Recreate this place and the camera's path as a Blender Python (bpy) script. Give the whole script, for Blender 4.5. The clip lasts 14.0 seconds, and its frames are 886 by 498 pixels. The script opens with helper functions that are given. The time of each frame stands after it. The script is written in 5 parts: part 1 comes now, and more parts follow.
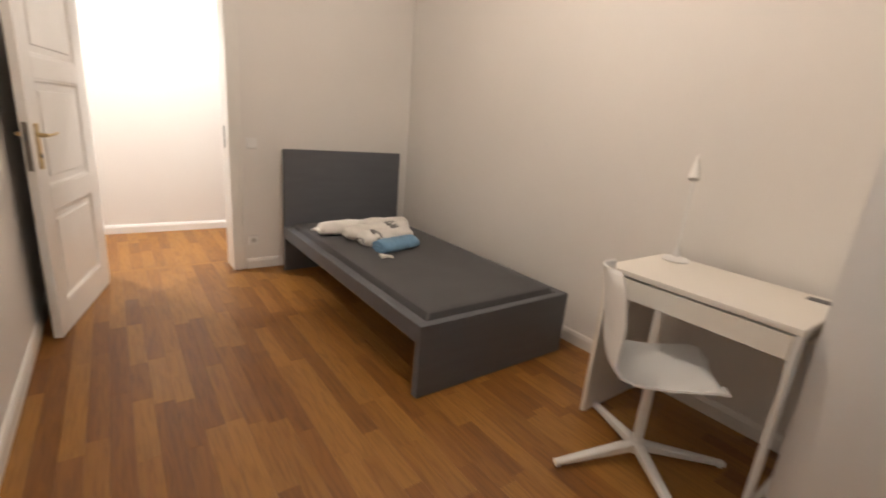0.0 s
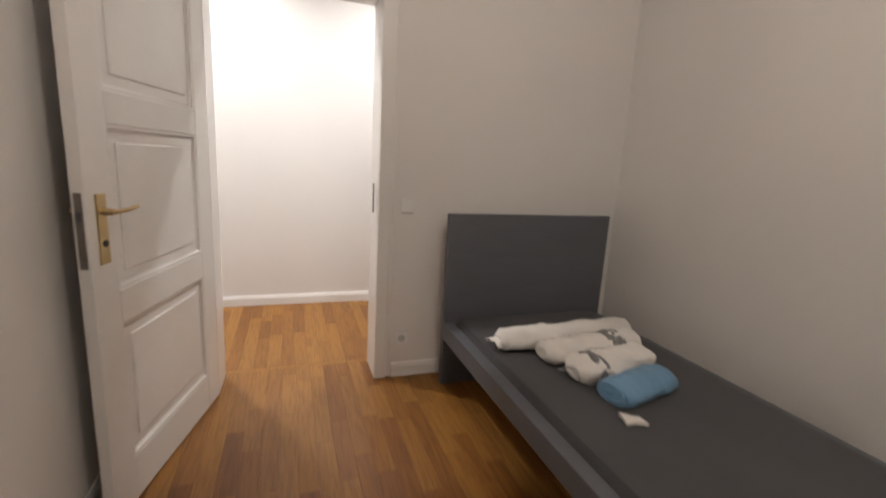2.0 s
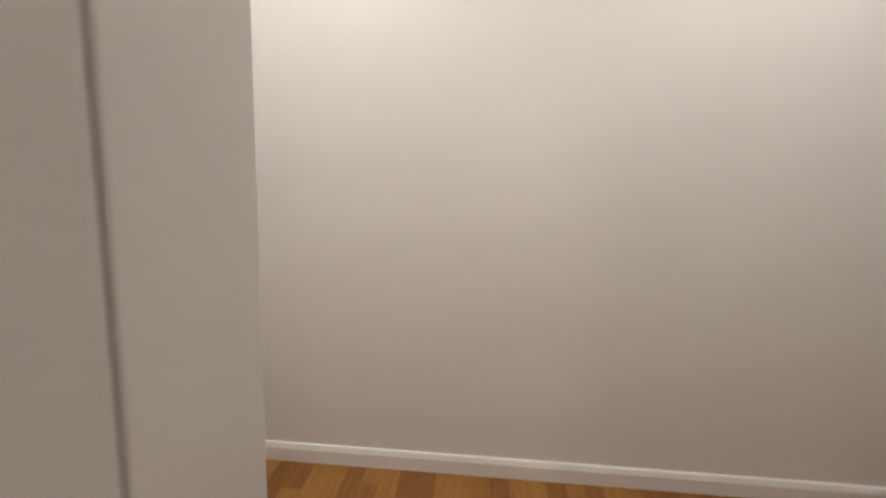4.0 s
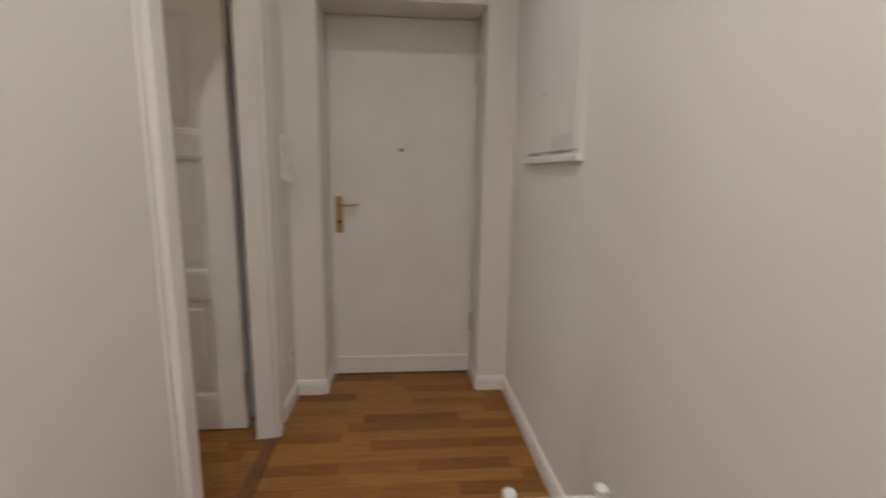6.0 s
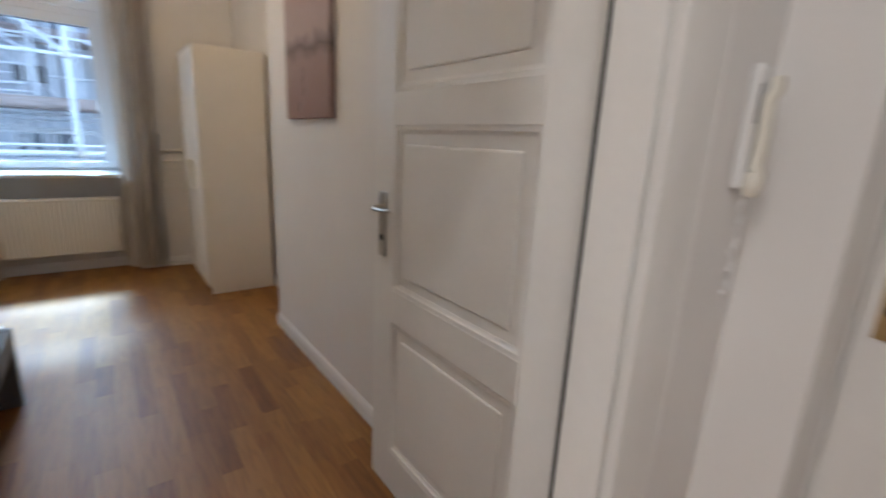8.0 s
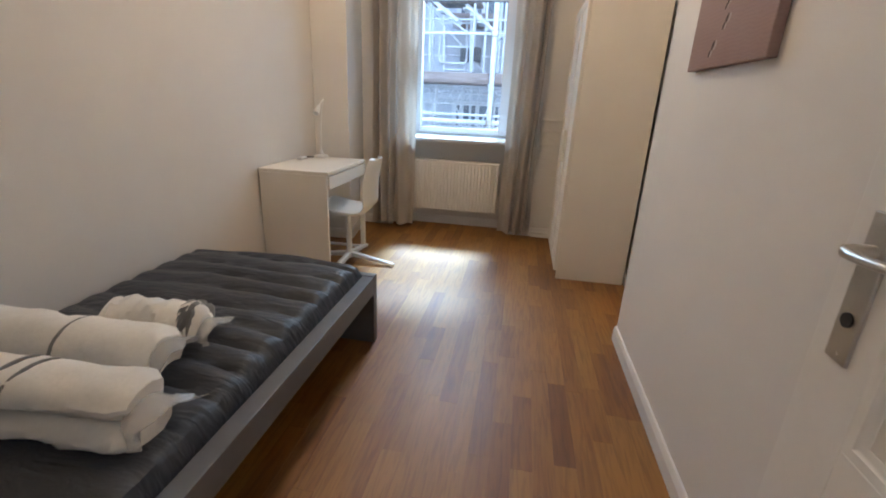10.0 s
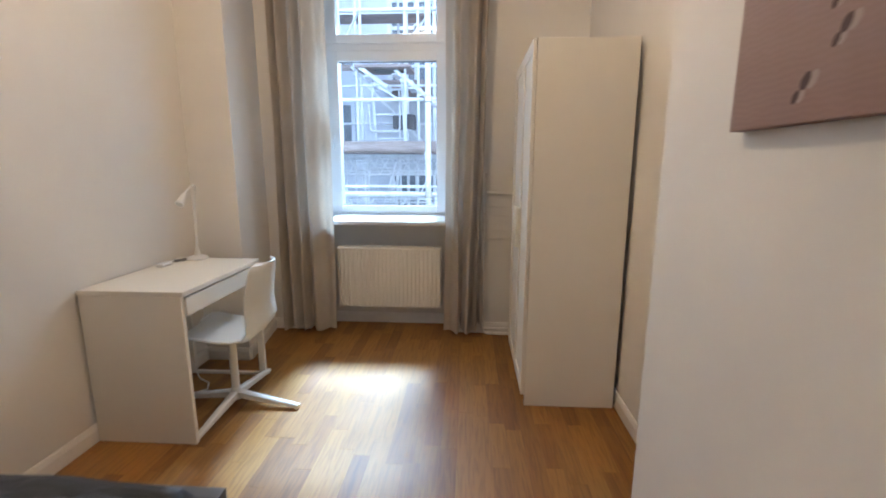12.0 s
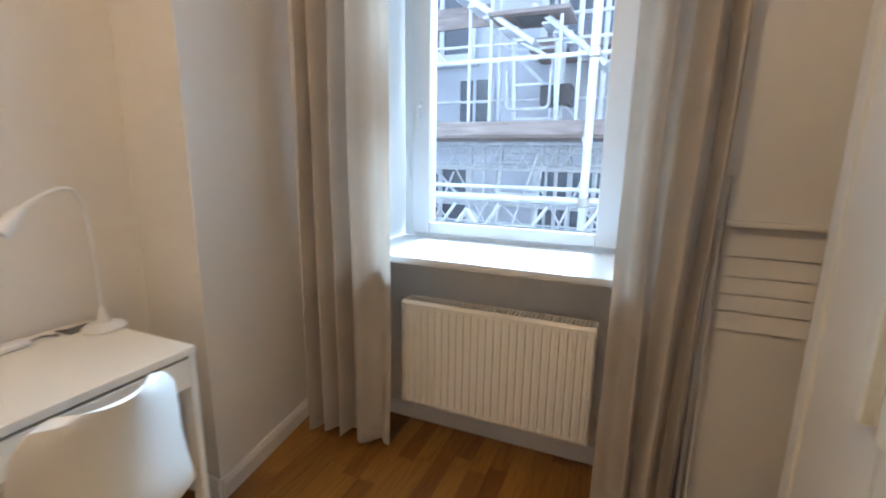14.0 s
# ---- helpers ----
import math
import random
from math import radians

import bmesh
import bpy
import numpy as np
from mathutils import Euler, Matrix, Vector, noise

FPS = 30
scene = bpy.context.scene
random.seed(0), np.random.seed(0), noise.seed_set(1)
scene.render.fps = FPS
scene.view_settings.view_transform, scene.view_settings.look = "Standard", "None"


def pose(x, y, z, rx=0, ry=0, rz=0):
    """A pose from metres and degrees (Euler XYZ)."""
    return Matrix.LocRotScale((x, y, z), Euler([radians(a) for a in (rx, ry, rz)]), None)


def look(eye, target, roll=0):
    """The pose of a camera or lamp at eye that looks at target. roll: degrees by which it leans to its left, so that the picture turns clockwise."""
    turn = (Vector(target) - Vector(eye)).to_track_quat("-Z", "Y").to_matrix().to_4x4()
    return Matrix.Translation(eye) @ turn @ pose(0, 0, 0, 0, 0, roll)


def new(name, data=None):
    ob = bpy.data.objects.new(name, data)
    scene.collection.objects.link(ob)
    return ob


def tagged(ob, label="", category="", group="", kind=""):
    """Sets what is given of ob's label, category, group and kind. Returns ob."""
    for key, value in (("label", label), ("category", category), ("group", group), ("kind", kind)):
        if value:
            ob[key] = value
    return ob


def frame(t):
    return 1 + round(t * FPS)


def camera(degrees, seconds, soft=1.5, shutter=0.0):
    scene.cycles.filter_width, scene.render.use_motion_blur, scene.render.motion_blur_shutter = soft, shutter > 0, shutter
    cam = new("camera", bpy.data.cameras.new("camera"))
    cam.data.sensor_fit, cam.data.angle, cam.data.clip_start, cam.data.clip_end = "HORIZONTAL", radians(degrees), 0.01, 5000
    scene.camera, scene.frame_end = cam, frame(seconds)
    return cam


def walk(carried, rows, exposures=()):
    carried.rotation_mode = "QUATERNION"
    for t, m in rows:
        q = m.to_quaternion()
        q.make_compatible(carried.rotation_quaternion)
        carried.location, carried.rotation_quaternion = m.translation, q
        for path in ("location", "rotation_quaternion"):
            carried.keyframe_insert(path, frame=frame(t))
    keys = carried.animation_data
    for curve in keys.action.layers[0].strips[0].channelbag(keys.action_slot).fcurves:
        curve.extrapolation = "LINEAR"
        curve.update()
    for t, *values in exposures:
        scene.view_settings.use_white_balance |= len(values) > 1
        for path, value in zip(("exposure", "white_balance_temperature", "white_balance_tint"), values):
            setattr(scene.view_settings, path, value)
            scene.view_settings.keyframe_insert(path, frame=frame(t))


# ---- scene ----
cam = camera(90.2, 14.0, soft=1.8, shutter=0.4)
PATH = [
    (0, (0.185, -3.612, 1.276), (1.347, -2.075, 0.742), 5.0),
    (0.5, (0.199, -3.398, 1.276), (1.107, -1.699, 0.739), 3.2),
    (1, (0.359, -3.112, 1.258), (1.169, -1.349, 0.772), 2.8),
    (1.5, (0.417, -2.708, 1.252), (1.082, -0.879, 0.79), 3.3),
    (2, (0.441, -2.273, 1.277), (1.088, -0.421, 0.889), 3.2),
    (2.2, (0.497, -2.108, 1.267), (1.121, -0.229, 0.983), 3.1),
    (4.3, (0.348, 0.055, 1.25), (-0.009, 2.003, 0.972), 0.7),
    (4.4, (0.348, 0.129, 1.239), (-0.091, 2.067, 1.01), 0.5),
    (4.6, (0.319, 0.324, 1.226), (-0.445, 2.168, 1.104), 0.0),
    (5, (0.162, 0.582, 1.259), (-1.175, 2.052, 1.032), 0.6),
    (5.3, (0.038, 0.741, 1.267), (-1.543, 1.927, 0.967), -0.6),
    (5.5, (-0.065, 0.839, 1.275), (-1.76, 1.85, 0.952), -1.0),
    (5.7, (-0.197, 0.94, 1.267), (-2.033, 1.667, 0.948), -0.2),
    (6, (-0.413, 0.987, 1.284), (-2.375, 1.171, 0.941), 1.0),
    (6.5, (-0.777, 0.947, 1.301), (-2.717, 0.621, 0.945), 0.4),
    (7, (-1.151, 1.023, 1.248), (-2.986, 0.296, 0.925), 2.4),
    (7.5, (-1.508, 0.891, 1.271), (-3.14, -0.194, 0.875), 3.1),
    (8, (-1.778, 0.731, 1.288), (-2.966, -0.809, 0.822), 2.8),
    (8.5, (-1.97, 0.568, 1.249), (-2.331, -1.354, 0.829), 4.1),
    (9, (-2.028, 0.327, 1.235), (-1.961, -1.597, 0.694), 3.6),
    (9.2, (-2.026, 0.275, 1.221), (-1.723, -1.592, 0.571), 2.7),
    (11.5, (-2.037, -0.487, 1.298), (-1.846, -2.42, 0.825), 0.9),
    (12, (-2.064, -0.823, 1.306), (-1.95, -2.785, 0.933), 0.1),
    (12.5, (-2.053, -1.222, 1.32), (-1.915, -3.182, 0.944), -0.7),
    (13, (-1.977, -1.626, 1.296), (-1.863, -3.578, 0.876), -0.6),
    (13.5, (-1.965, -2.073, 1.302), (-1.365, -3.939, 0.904), -0.2),
    (14, (-1.923, -2.548, 1.292), (-1.159, -4.35, 0.884), 0.8),
]
EXPOSURE = [(0.0, 2.84, 6800, 13), (0.5, 2.6, 6550, 13), (1.0, 2.5, 6350, 12), (2.2, 2.25, 6350, 12), (4.3, 1.38, 6700, 11), (5.0, 1.18, 6650, 12), (5.5, 1.35, 6700, 12), (6.5, 1.75, 6700, 12), (7.5, 1.88, 6350, 13), (8.2, 2.24, 6100, 12), (9.2, 2.4, 6350, 13), (11.5, 2.5, 6350, 13), (14.0, 2.47, 6850, 14)]
walk(cam, [(t, look(eye, target, roll)) for t, eye, target, roll in PATH], EXPOSURE)

# ---- light ----
world = bpy.data.worlds.new("sky")
world.use_nodes = True
scene.world = world
wnt = world.node_tree
sky = wnt.nodes.new("ShaderNodeTexSky")
sky.sky_type = "NISHITA"
sky.sun_disc = False
sky.sun_elevation = radians(53)
sky.sun_rotation = radians(180)
wnt.links.new(sky.outputs[0], wnt.nodes["Background"].inputs[0])
wnt.nodes["Background"].inputs[1].default_value = 0.15


def lamp(name, kind, m, energy, colour, size=0.1, angle=0.0):
    data = bpy.data.lights.new(name, kind)
    data.energy, data.color = energy, colour
    if kind == "AREA":
        data.shape, data.size = "DISK", size
    elif kind == "SUN":
        data.angle = radians(angle)
    else:
        data.shadow_soft_size = size
    ob = new(name, data)
    ob.matrix_world = m
    return ob


WARM = (1.0, 0.735, 0.46)
HALLW = (1.0, 0.965, 0.92)
CEIL = 3.05
lamp("daylight_sun", "SUN", look((0, -8, 10), (0.35, -8 + 10 / math.tan(radians(53)), 0)), 5.0, (0.42, 0.70, 1.0), angle=11)
for lx, le, cone in ((-1.75, 7.2, 148), (-0.22, 28, 148), (1.45, 23, 140)):
    spot = lamp("hall_ceiling_light", "SPOT", look((lx, 0.9, CEIL - 0.02), (lx, 0.9, 0)), le, HALLW, size=0.04)
    spot.data.spot_size, spot.data.spot_blend = radians(cone), 0.85
lamp("room_ceiling_light", "POINT", pose(1.0, -2.1, CEIL - 0.35), 6.6, (1.0, 0.865, 0.73), size=0.12)
lamp("room_ceiling_light", "POINT", pose(-1.45, -2.2, CEIL - 0.07), 6.3, WARM, size=0.05)
win = lamp("window_skylight", "AREA", look((-1.385, -4.80, 2.15), (-1.33, -2.1, 0.0)), 3.5, (0.56, 0.79, 1.0))
win.data.shape, win.data.size, win.data.size_y = "RECTANGLE", 0.9, 1.7
win.data.spread = radians(100)


# ---- materials ----
def material(name):
    m = bpy.data.materials.new(name)
    m.use_nodes = True
    nt = m.node_tree
    return m, nt, nt.nodes["Principled BSDF"]


def node(nt, kind, **inputs):
    n = nt.nodes.new(kind)
    for key, value in inputs.items():
        n.inputs[key.replace("_", " ")].default_value = value
    return n


def paint(name, colour, rough=0.5, metal=0.0, spread=0.06, scale=3.0, grain=120.0, bump=0.05, stretch=(1, 1, 1), sheen=0.0):
    """A surface of one colour, mottled at two scales, with fine relief."""
    m, nt, bsdf = material(name)
    geo = nt.nodes.new("ShaderNodeNewGeometry")
    mapping = node(nt, "ShaderNodeMapping", Scale=stretch)
    nt.links.new(geo.outputs["Position"], mapping.inputs[0])
    big = node(nt, "ShaderNodeTexNoise", Scale=scale, Detail=4.0)
    fine = node(nt, "ShaderNodeTexNoise", Scale=grain, Detail=3.0)
    for n in (big, fine):
        nt.links.new(mapping.outputs[0], n.inputs["Vector"])
    mix = node(nt, "ShaderNodeMath")
    mix.operation = "MULTIPLY_ADD"
    mix.inputs[1].default_value = 0.35
    nt.links.new(fine.outputs[0], mix.inputs[0])
    nt.links.new(big.outputs[0], mix.inputs[2])
    ramp = nt.nodes.new("ShaderNodeValToRGB")
    ramp.color_ramp.elements[0].position, ramp.color_ramp.elements[1].position = 0.45, 0.9
    ramp.color_ramp.elements[0].color = (*[c * (1 - spread) for c in colour], 1)
    ramp.color_ramp.elements[1].color = (*[min(1, c * (1 + spread)) for c in colour], 1)
    nt.links.new(mix.outputs[0], ramp.inputs[0])
    nt.links.new(ramp.outputs[0], bsdf.inputs["Base Color"])
    bsdf.inputs["Roughness"].default_value = rough
    bsdf.inputs["Metallic"].default_value = metal
    bsdf.inputs["Sheen Weight"].default_value = sheen
    bp = node(nt, "ShaderNodeBump", Strength=bump, Distance=0.004)
    nt.links.new(fine.outputs[0], bp.inputs["Height"])
    nt.links.new(bp.outputs[0], bsdf.inputs["Normal"])
    return m


def oak(name, island):
    """Oiled oak strips; each strip takes its own tone and grain."""
    m, nt, bsdf = material(name)
    geo = nt.nodes.new("ShaderNodeNewGeometry")
    if island:
        rnd = geo.outputs["Random Per Island"]
    else:
        rnd = nt.nodes.new("ShaderNodeObjectInfo").outputs["Random"]
    comb = nt.nodes.new("ShaderNodeCombineXYZ")
    shift = node(nt, "ShaderNodeMath")
    shift.operation = "MULTIPLY"
    shift.inputs[1].default_value = 37.0
    nt.links.new(rnd, shift.inputs[0])
    nt.links.new(shift.outputs[0], comb.inputs[1])
    add = nt.nodes.new("ShaderNodeVectorMath")
    nt.links.new(geo.outputs["Position"], add.inputs[0])
    nt.links.new(comb.outputs[0], add.inputs[1])
    mapping = node(nt, "ShaderNodeMapping", Scale=(1, 0.08, 1))
    nt.links.new(add.outputs[0], mapping.inputs[0])
    grain = node(nt, "ShaderNodeTexNoise", Scale=70.0, Detail=6.0, Distortion=0.6)
    cloud = node(nt, "ShaderNodeTexNoise", Scale=14.0, Detail=3.0, Distortion=1.2)
    for n in (grain, cloud):
        nt.links.new(mapping.outputs[0], n.inputs["Vector"])
    tone = nt.nodes.new("ShaderNodeValToRGB")
    e = tone.color_ramp.elements
    e[0].position, e[0].color = 0.0, (0.150, 0.050, 0.0055, 1)
    e[1].position, e[1].color = 1.0, (0.335, 0.152, 0.027, 1)
    mid = e.new(0.5)
    mid.color = (0.240, 0.094, 0.0135, 1)
    mixv = node(nt, "ShaderNodeMath")
    mixv.operation = "MULTIPLY_ADD"
    mixv.inputs[1].default_value = 1.0
    nt.links.new(rnd, mixv.inputs[0])
    sub = node(nt, "ShaderNodeMath")
    sub.operation = "MULTIPLY_ADD"
    sub.inputs[1].default_value, sub.inputs[2].default_value = 0.85, -0.16
    nt.links.new(cloud.outputs[0], sub.inputs[0])
    nt.links.new(sub.outputs[0], mixv.inputs[2])
    nt.links.new(mixv.outputs[0], tone.inputs[0])
    dark = nt.nodes.new("ShaderNodeMix")
    dark.data_type, dark.blend_type = "RGBA", "MULTIPLY"
    dark.inputs[0].default_value = 0.5
    gr = nt.nodes.new("ShaderNodeValToRGB")
    gr.color_ramp.elements[0].position, gr.color_ramp.elements[0].color = 0.36, (0.5, 0.45, 0.4, 1)
    gr.color_ramp.elements[1].position, gr.color_ramp.elements[1].color = 0.56, (1, 1, 1, 1)
    nt.links.new(grain.outputs[0], gr.inputs[0])
    nt.links.new(tone.outputs[0], dark.inputs[6])
    nt.links.new(gr.outputs[0], dark.inputs[7])
    nt.links.new(dark.outputs[2], bsdf.inputs["Base Color"])
    ro = node(nt, "ShaderNodeMapRange")
    ro.inputs[3].default_value, ro.inputs[4].default_value = 0.41, 0.53
    bsdf.inputs["Specular IOR Level"].default_value = 0.62
    nt.links.new(cloud.outputs[0], ro.inputs[0])
    nt.links.new(ro.outputs[0], bsdf.inputs["Roughness"])
    bp = node(nt, "ShaderNodeBump", Strength=0.08, Distance=0.003)
    nt.links.new(grain.outputs[0], bp.inputs["Height"])
    nt.links.new(bp.outputs[0], bsdf.inputs["Normal"])
    return m


def glass(name):
    m, nt, bsdf = material(name)
    clear = nt.nodes.new("ShaderNodeBsdfTransparent")
    gloss = node(nt, "ShaderNodeBsdfGlossy", Roughness=0.02)
    fres = node(nt, "ShaderNodeFresnel", IOR=1.45)
    mix = nt.nodes.new("ShaderNodeMixShader")
    nt.links.new(fres.outputs[0], mix.inputs[0])
    nt.links.new(clear.outputs[0], mix.inputs[1])
    nt.links.new(gloss.outputs[0], mix.inputs[2])
    nt.links.new(mix.outputs[0], nt.nodes["Material Output"].inputs[0])
    return m


def film(name):
    """Thin crumpled foil: mostly clear, with bright glints."""
    m, nt, bsdf = material(name)
    bsdf.inputs["Base Color"].default_value = (0.7, 0.7, 0.7, 1)
    bsdf.inputs["Roughness"].default_value = 0.18
    clear = nt.nodes.new("ShaderNodeBsdfTransparent")
    tex = node(nt, "ShaderNodeTexNoise", Scale=60.0, Detail=3.0)
    rng = node(nt, "ShaderNodeMapRange")
    rng.inputs[1].default_value, rng.inputs[2].default_value, rng.inputs[3].default_value, rng.inputs[4].default_value = 0.38, 0.62, 0.10, 0.60
    nt.links.new(tex.outputs[0], rng.inputs[0])
    mix = nt.nodes.new("ShaderNodeMixShader")
    nt.links.new(rng.outputs[0], mix.inputs[0])
    nt.links.new(clear.outputs[0], mix.inputs[1])
    nt.links.new(bsdf.outputs[0], mix.inputs[2])
    nt.links.new(mix.outputs[0], nt.nodes["Material Output"].inputs[0])
    return m


def cloth(name, colour, through_light, weave=500.0, spread=0.10):
    m = paint(name, colour, rough=0.9, spread=spread, scale=5.0, grain=weave, bump=0.25, sheen=0.15)
    nt = m.node_tree
    bsdf = nt.nodes["Principled BSDF"]
    if through_light:
        tr = nt.nodes.new("ShaderNodeBsdfTranslucent")
        tr.inputs[0].default_value = (*colour, 1)
        mix = node(nt, "ShaderNodeMixShader", Fac=through_light)
        nt.links.new(bsdf.outputs[0], mix.inputs[1])
        nt.links.new(tr.outputs[0], mix.inputs[2])
        nt.links.new(mix.outputs[0], nt.nodes["Material Output"].inputs[0])
    return m


WALL = paint("wall_paint", (0.78, 0.76, 0.735), rough=0.75, spread=0.025, scale=1.3, grain=260, bump=0.10)
CEILING = paint("ceiling_paint", (0.82, 0.81, 0.79), rough=0.8, spread=0.02, scale=1.0)
GLOSSW = paint("white_gloss_paint", (0.80, 0.785, 0.755), rough=0.28, spread=0.03, scale=4, grain=60, bump=0.04)
TRIM = paint("white_trim_paint", (0.82, 0.81, 0.79), rough=0.35, spread=0.03, scale=5, grain=80, bump=0.03)
FURN = paint("white_foil_furniture", (0.82, 0.785, 0.72), rough=0.38, spread=0.015, scale=2, grain=300, bump=0.02)
PLASTIC = paint("white_plastic", (0.80, 0.80, 0.79), rough=0.35, spread=0.01, scale=3, grain=300, bump=0.01)
STEELW = paint("white_lacquered_steel", (0.80, 0.79, 0.77), rough=0.32, spread=0.02, scale=6, grain=200, bump=0.01)
OAK_P = oak("oak_strip", False)
OAK_J = oak("oak_strips", True)
JOINT = paint("dark_joint", (0.05, 0.03, 0.015), rough=0.8)
GREYBED = paint("grey_stained_veneer", (0.112, 0.119, 0.136), rough=0.5, spread=0.06, scale=3, grain=90, bump=0.06, stretch=(1, 6, 6))
SHEET = cloth("dark_grey_jersey_sheet", (0.062, 0.062, 0.066), 0, weave=420)
QUILTGREY = cloth("dark_grey_sheet", (0.028, 0.034, 0.047), 0, weave=420)
QUILTGREY.node_tree.nodes["Principled BSDF"].inputs["Sheen Weight"].default_value = 0.02
QUILTGREY.node_tree.nodes["Principled BSDF"].inputs["Roughness"].default_value = 0.46
qnt = QUILTGREY.node_tree
qgeo = qnt.nodes.new("ShaderNodeNewGeometry")
qmap = node(qnt, "ShaderNodeMapping", Scale=(1, 3.5, 1))
crease = node(qnt, "ShaderNodeTexNoise", Scale=8.0, Detail=4.0, Distortion=0.8)
fold = node(qnt, "ShaderNodeBump", Strength=0.55, Distance=0.02)
qnt.links.new(qgeo.outputs["Position"], qmap.inputs[0])
qnt.links.new(qmap.outputs[0], crease.inputs["Vector"])
qnt.links.new(crease.outputs[0], fold.inputs["Height"])
qnt.links.new(fold.outputs[0], qnt.nodes["Bump"].inputs["Normal"])
ROLLW = cloth("white_wrapped_bedding", (0.80, 0.78, 0.74), 0, weave=60, spread=0.07)
FILM = film("clear_wrapping_film")
BLUE = cloth("light_blue_terry", (0.17, 0.34, 0.52), 0, weave=300)
GREYT = cloth("grey_print", (0.22, 0.22, 0.22), 0)
BRASS = paint("brushed_brass", (0.55, 0.42, 0.22), rough=0.32, metal=1.0, spread=0.12, scale=20, grain=200)
NICKEL = paint("satin_nickel", (0.55, 0.53, 0.50), rough=0.3, metal=1.0, spread=0.08, scale=20, grain=200)
STEEL = paint("brushed_steel", (0.50, 0.48, 0.46), rough=0.25, metal=1.0, spread=0.08, scale=20, grain=200)
BLACK = paint("black_hole", (0.02, 0.02, 0.02), rough=0.6)
DARKMETAL = paint("dark_grey_metal", (0.10, 0.10, 0.105), rough=0.45, spread=0.1, scale=8)
CURT = cloth("grey_linen_curtain", (0.66, 0.61, 0.56), 0.48, weave=300)
GLASS = glass("window_glass")
PVC = paint("white_window_pvc", (0.74, 0.76, 0.78), rough=0.3, spread=0.015)
RADW = paint("radiator_enamel", (0.80, 0.785, 0.75), rough=0.3, spread=0.02)
CREAM = paint("cream_handle", (0.78, 0.75, 0.66), rough=0.45, spread=0.05, scale=12)
GALV = paint("galvanised_tube", (0.76, 0.79, 0.83), rough=0.5, metal=0.1, spread=0.15, scale=9)
DECKW = paint("weathered_deck_wood", (0.34, 0.27, 0.25), rough=0.8, spread=0.3, scale=4, grain=60, stretch=(1, 8, 8))
RENDERW = paint("grey_rendered_facade", (0.58, 0.61, 0.66), rough=0.9, spread=0.16, scale=0.8, grain=40, bump=0.3)
DARKGL = paint("dark_window_glass", (0.17, 0.19, 0.22), rough=0.15, spread=0.3, scale=1)
ROOF = paint("red_brown_roof", (0.24, 0.10, 0.075), rough=0.8, spread=0.25, scale=6)
GROUND = paint("courtyard_paving", (0.20, 0.195, 0.185), rough=0.9, spread=0.2, scale=2)
THRESH = paint("dark_oak_threshold", (0.16, 0.07, 0.025), rough=0.45, spread=0.2, scale=15)
AGED = paint("tarnished_steel", (0.20, 0.18, 0.16), rough=0.4, metal=0.8, spread=0.15, scale=20, grain=200)
# White plastic darkened: the shade inside the socket wells is in this colour.
SOCKET = paint("shaded_socket_plastic", (0.52, 0.52, 0.51), rough=0.5)
PAPER = paint("paper_label", (0.64, 0.64, 0.63), rough=0.7)


def canvas(name, low, high, band):
    """Printed beach picture: rippled sand that lightens towards the top, with a dune ridge."""
    m, nt, bsdf = material(name)
    geo = nt.nodes.new("ShaderNodeNewGeometry")
    sep = nt.nodes.new("ShaderNodeSeparateXYZ")
    nt.links.new(geo.outputs["Position"], sep.inputs[0])
    wave = node(nt, "ShaderNodeTexWave", Scale=26.0, Distortion=7.0, Detail=3.0)
    wave.bands_direction = "Z"
    noise_t = node(nt, "ShaderNodeTexNoise", Scale=9.0, Detail=5.0)
    for n in (wave, noise_t):
        nt.links.new(geo.outputs["Position"], n.inputs["Vector"])
    fac = node(nt, "ShaderNodeMapRange")
    fac.inputs[1].default_value, fac.inputs[2].default_value = 1.35, 2.1
    nt.links.new(sep.outputs[2], fac.inputs[0])
    ramp = nt.nodes.new("ShaderNodeValToRGB")
    e = ramp.color_ramp.elements
    e[0].position, e[0].color = 0.0, (*low, 1)
    e[1].position, e[1].color = 1.0, (*high, 1)
    a = e.new(0.52)
    a.color = (*[(p + q) / 2 for p, q in zip(low, high)], 1)
    b = e.new(0.60)
    b.color = (*band, 1)
    c = e.new(0.68)
    c.color = (*high, 1)
    add = node(nt, "ShaderNodeMath")
    add.operation = "MULTIPLY_ADD"
    add.inputs[1].default_value = 0.22
    nt.links.new(noise_t.outputs[0], add.inputs[0])
    nt.links.new(fac.outputs[0], add.inputs[2])
    nt.links.new(add.outputs[0], ramp.inputs[0])
    dark = nt.nodes.new("ShaderNodeMix")
    dark.data_type, dark.blend_type = "RGBA", "MULTIPLY"
    dark.inputs[0].default_value = 0.05
    nt.links.new(ramp.outputs[0], dark.inputs[6])
    nt.links.new(wave.outputs[0], dark.inputs[7])
    nt.links.new(dark.outputs[2], bsdf.inputs["Base Color"])
    bsdf.inputs["Roughness"].default_value = 1.0
    bp = node(nt, "ShaderNodeBump", Strength=0.05, Distance=0.002)
    nt.links.new(wave.outputs[0], bp.inputs["Height"])
    nt.links.new(bp.outputs[0], bsdf.inputs["Normal"])
    return m


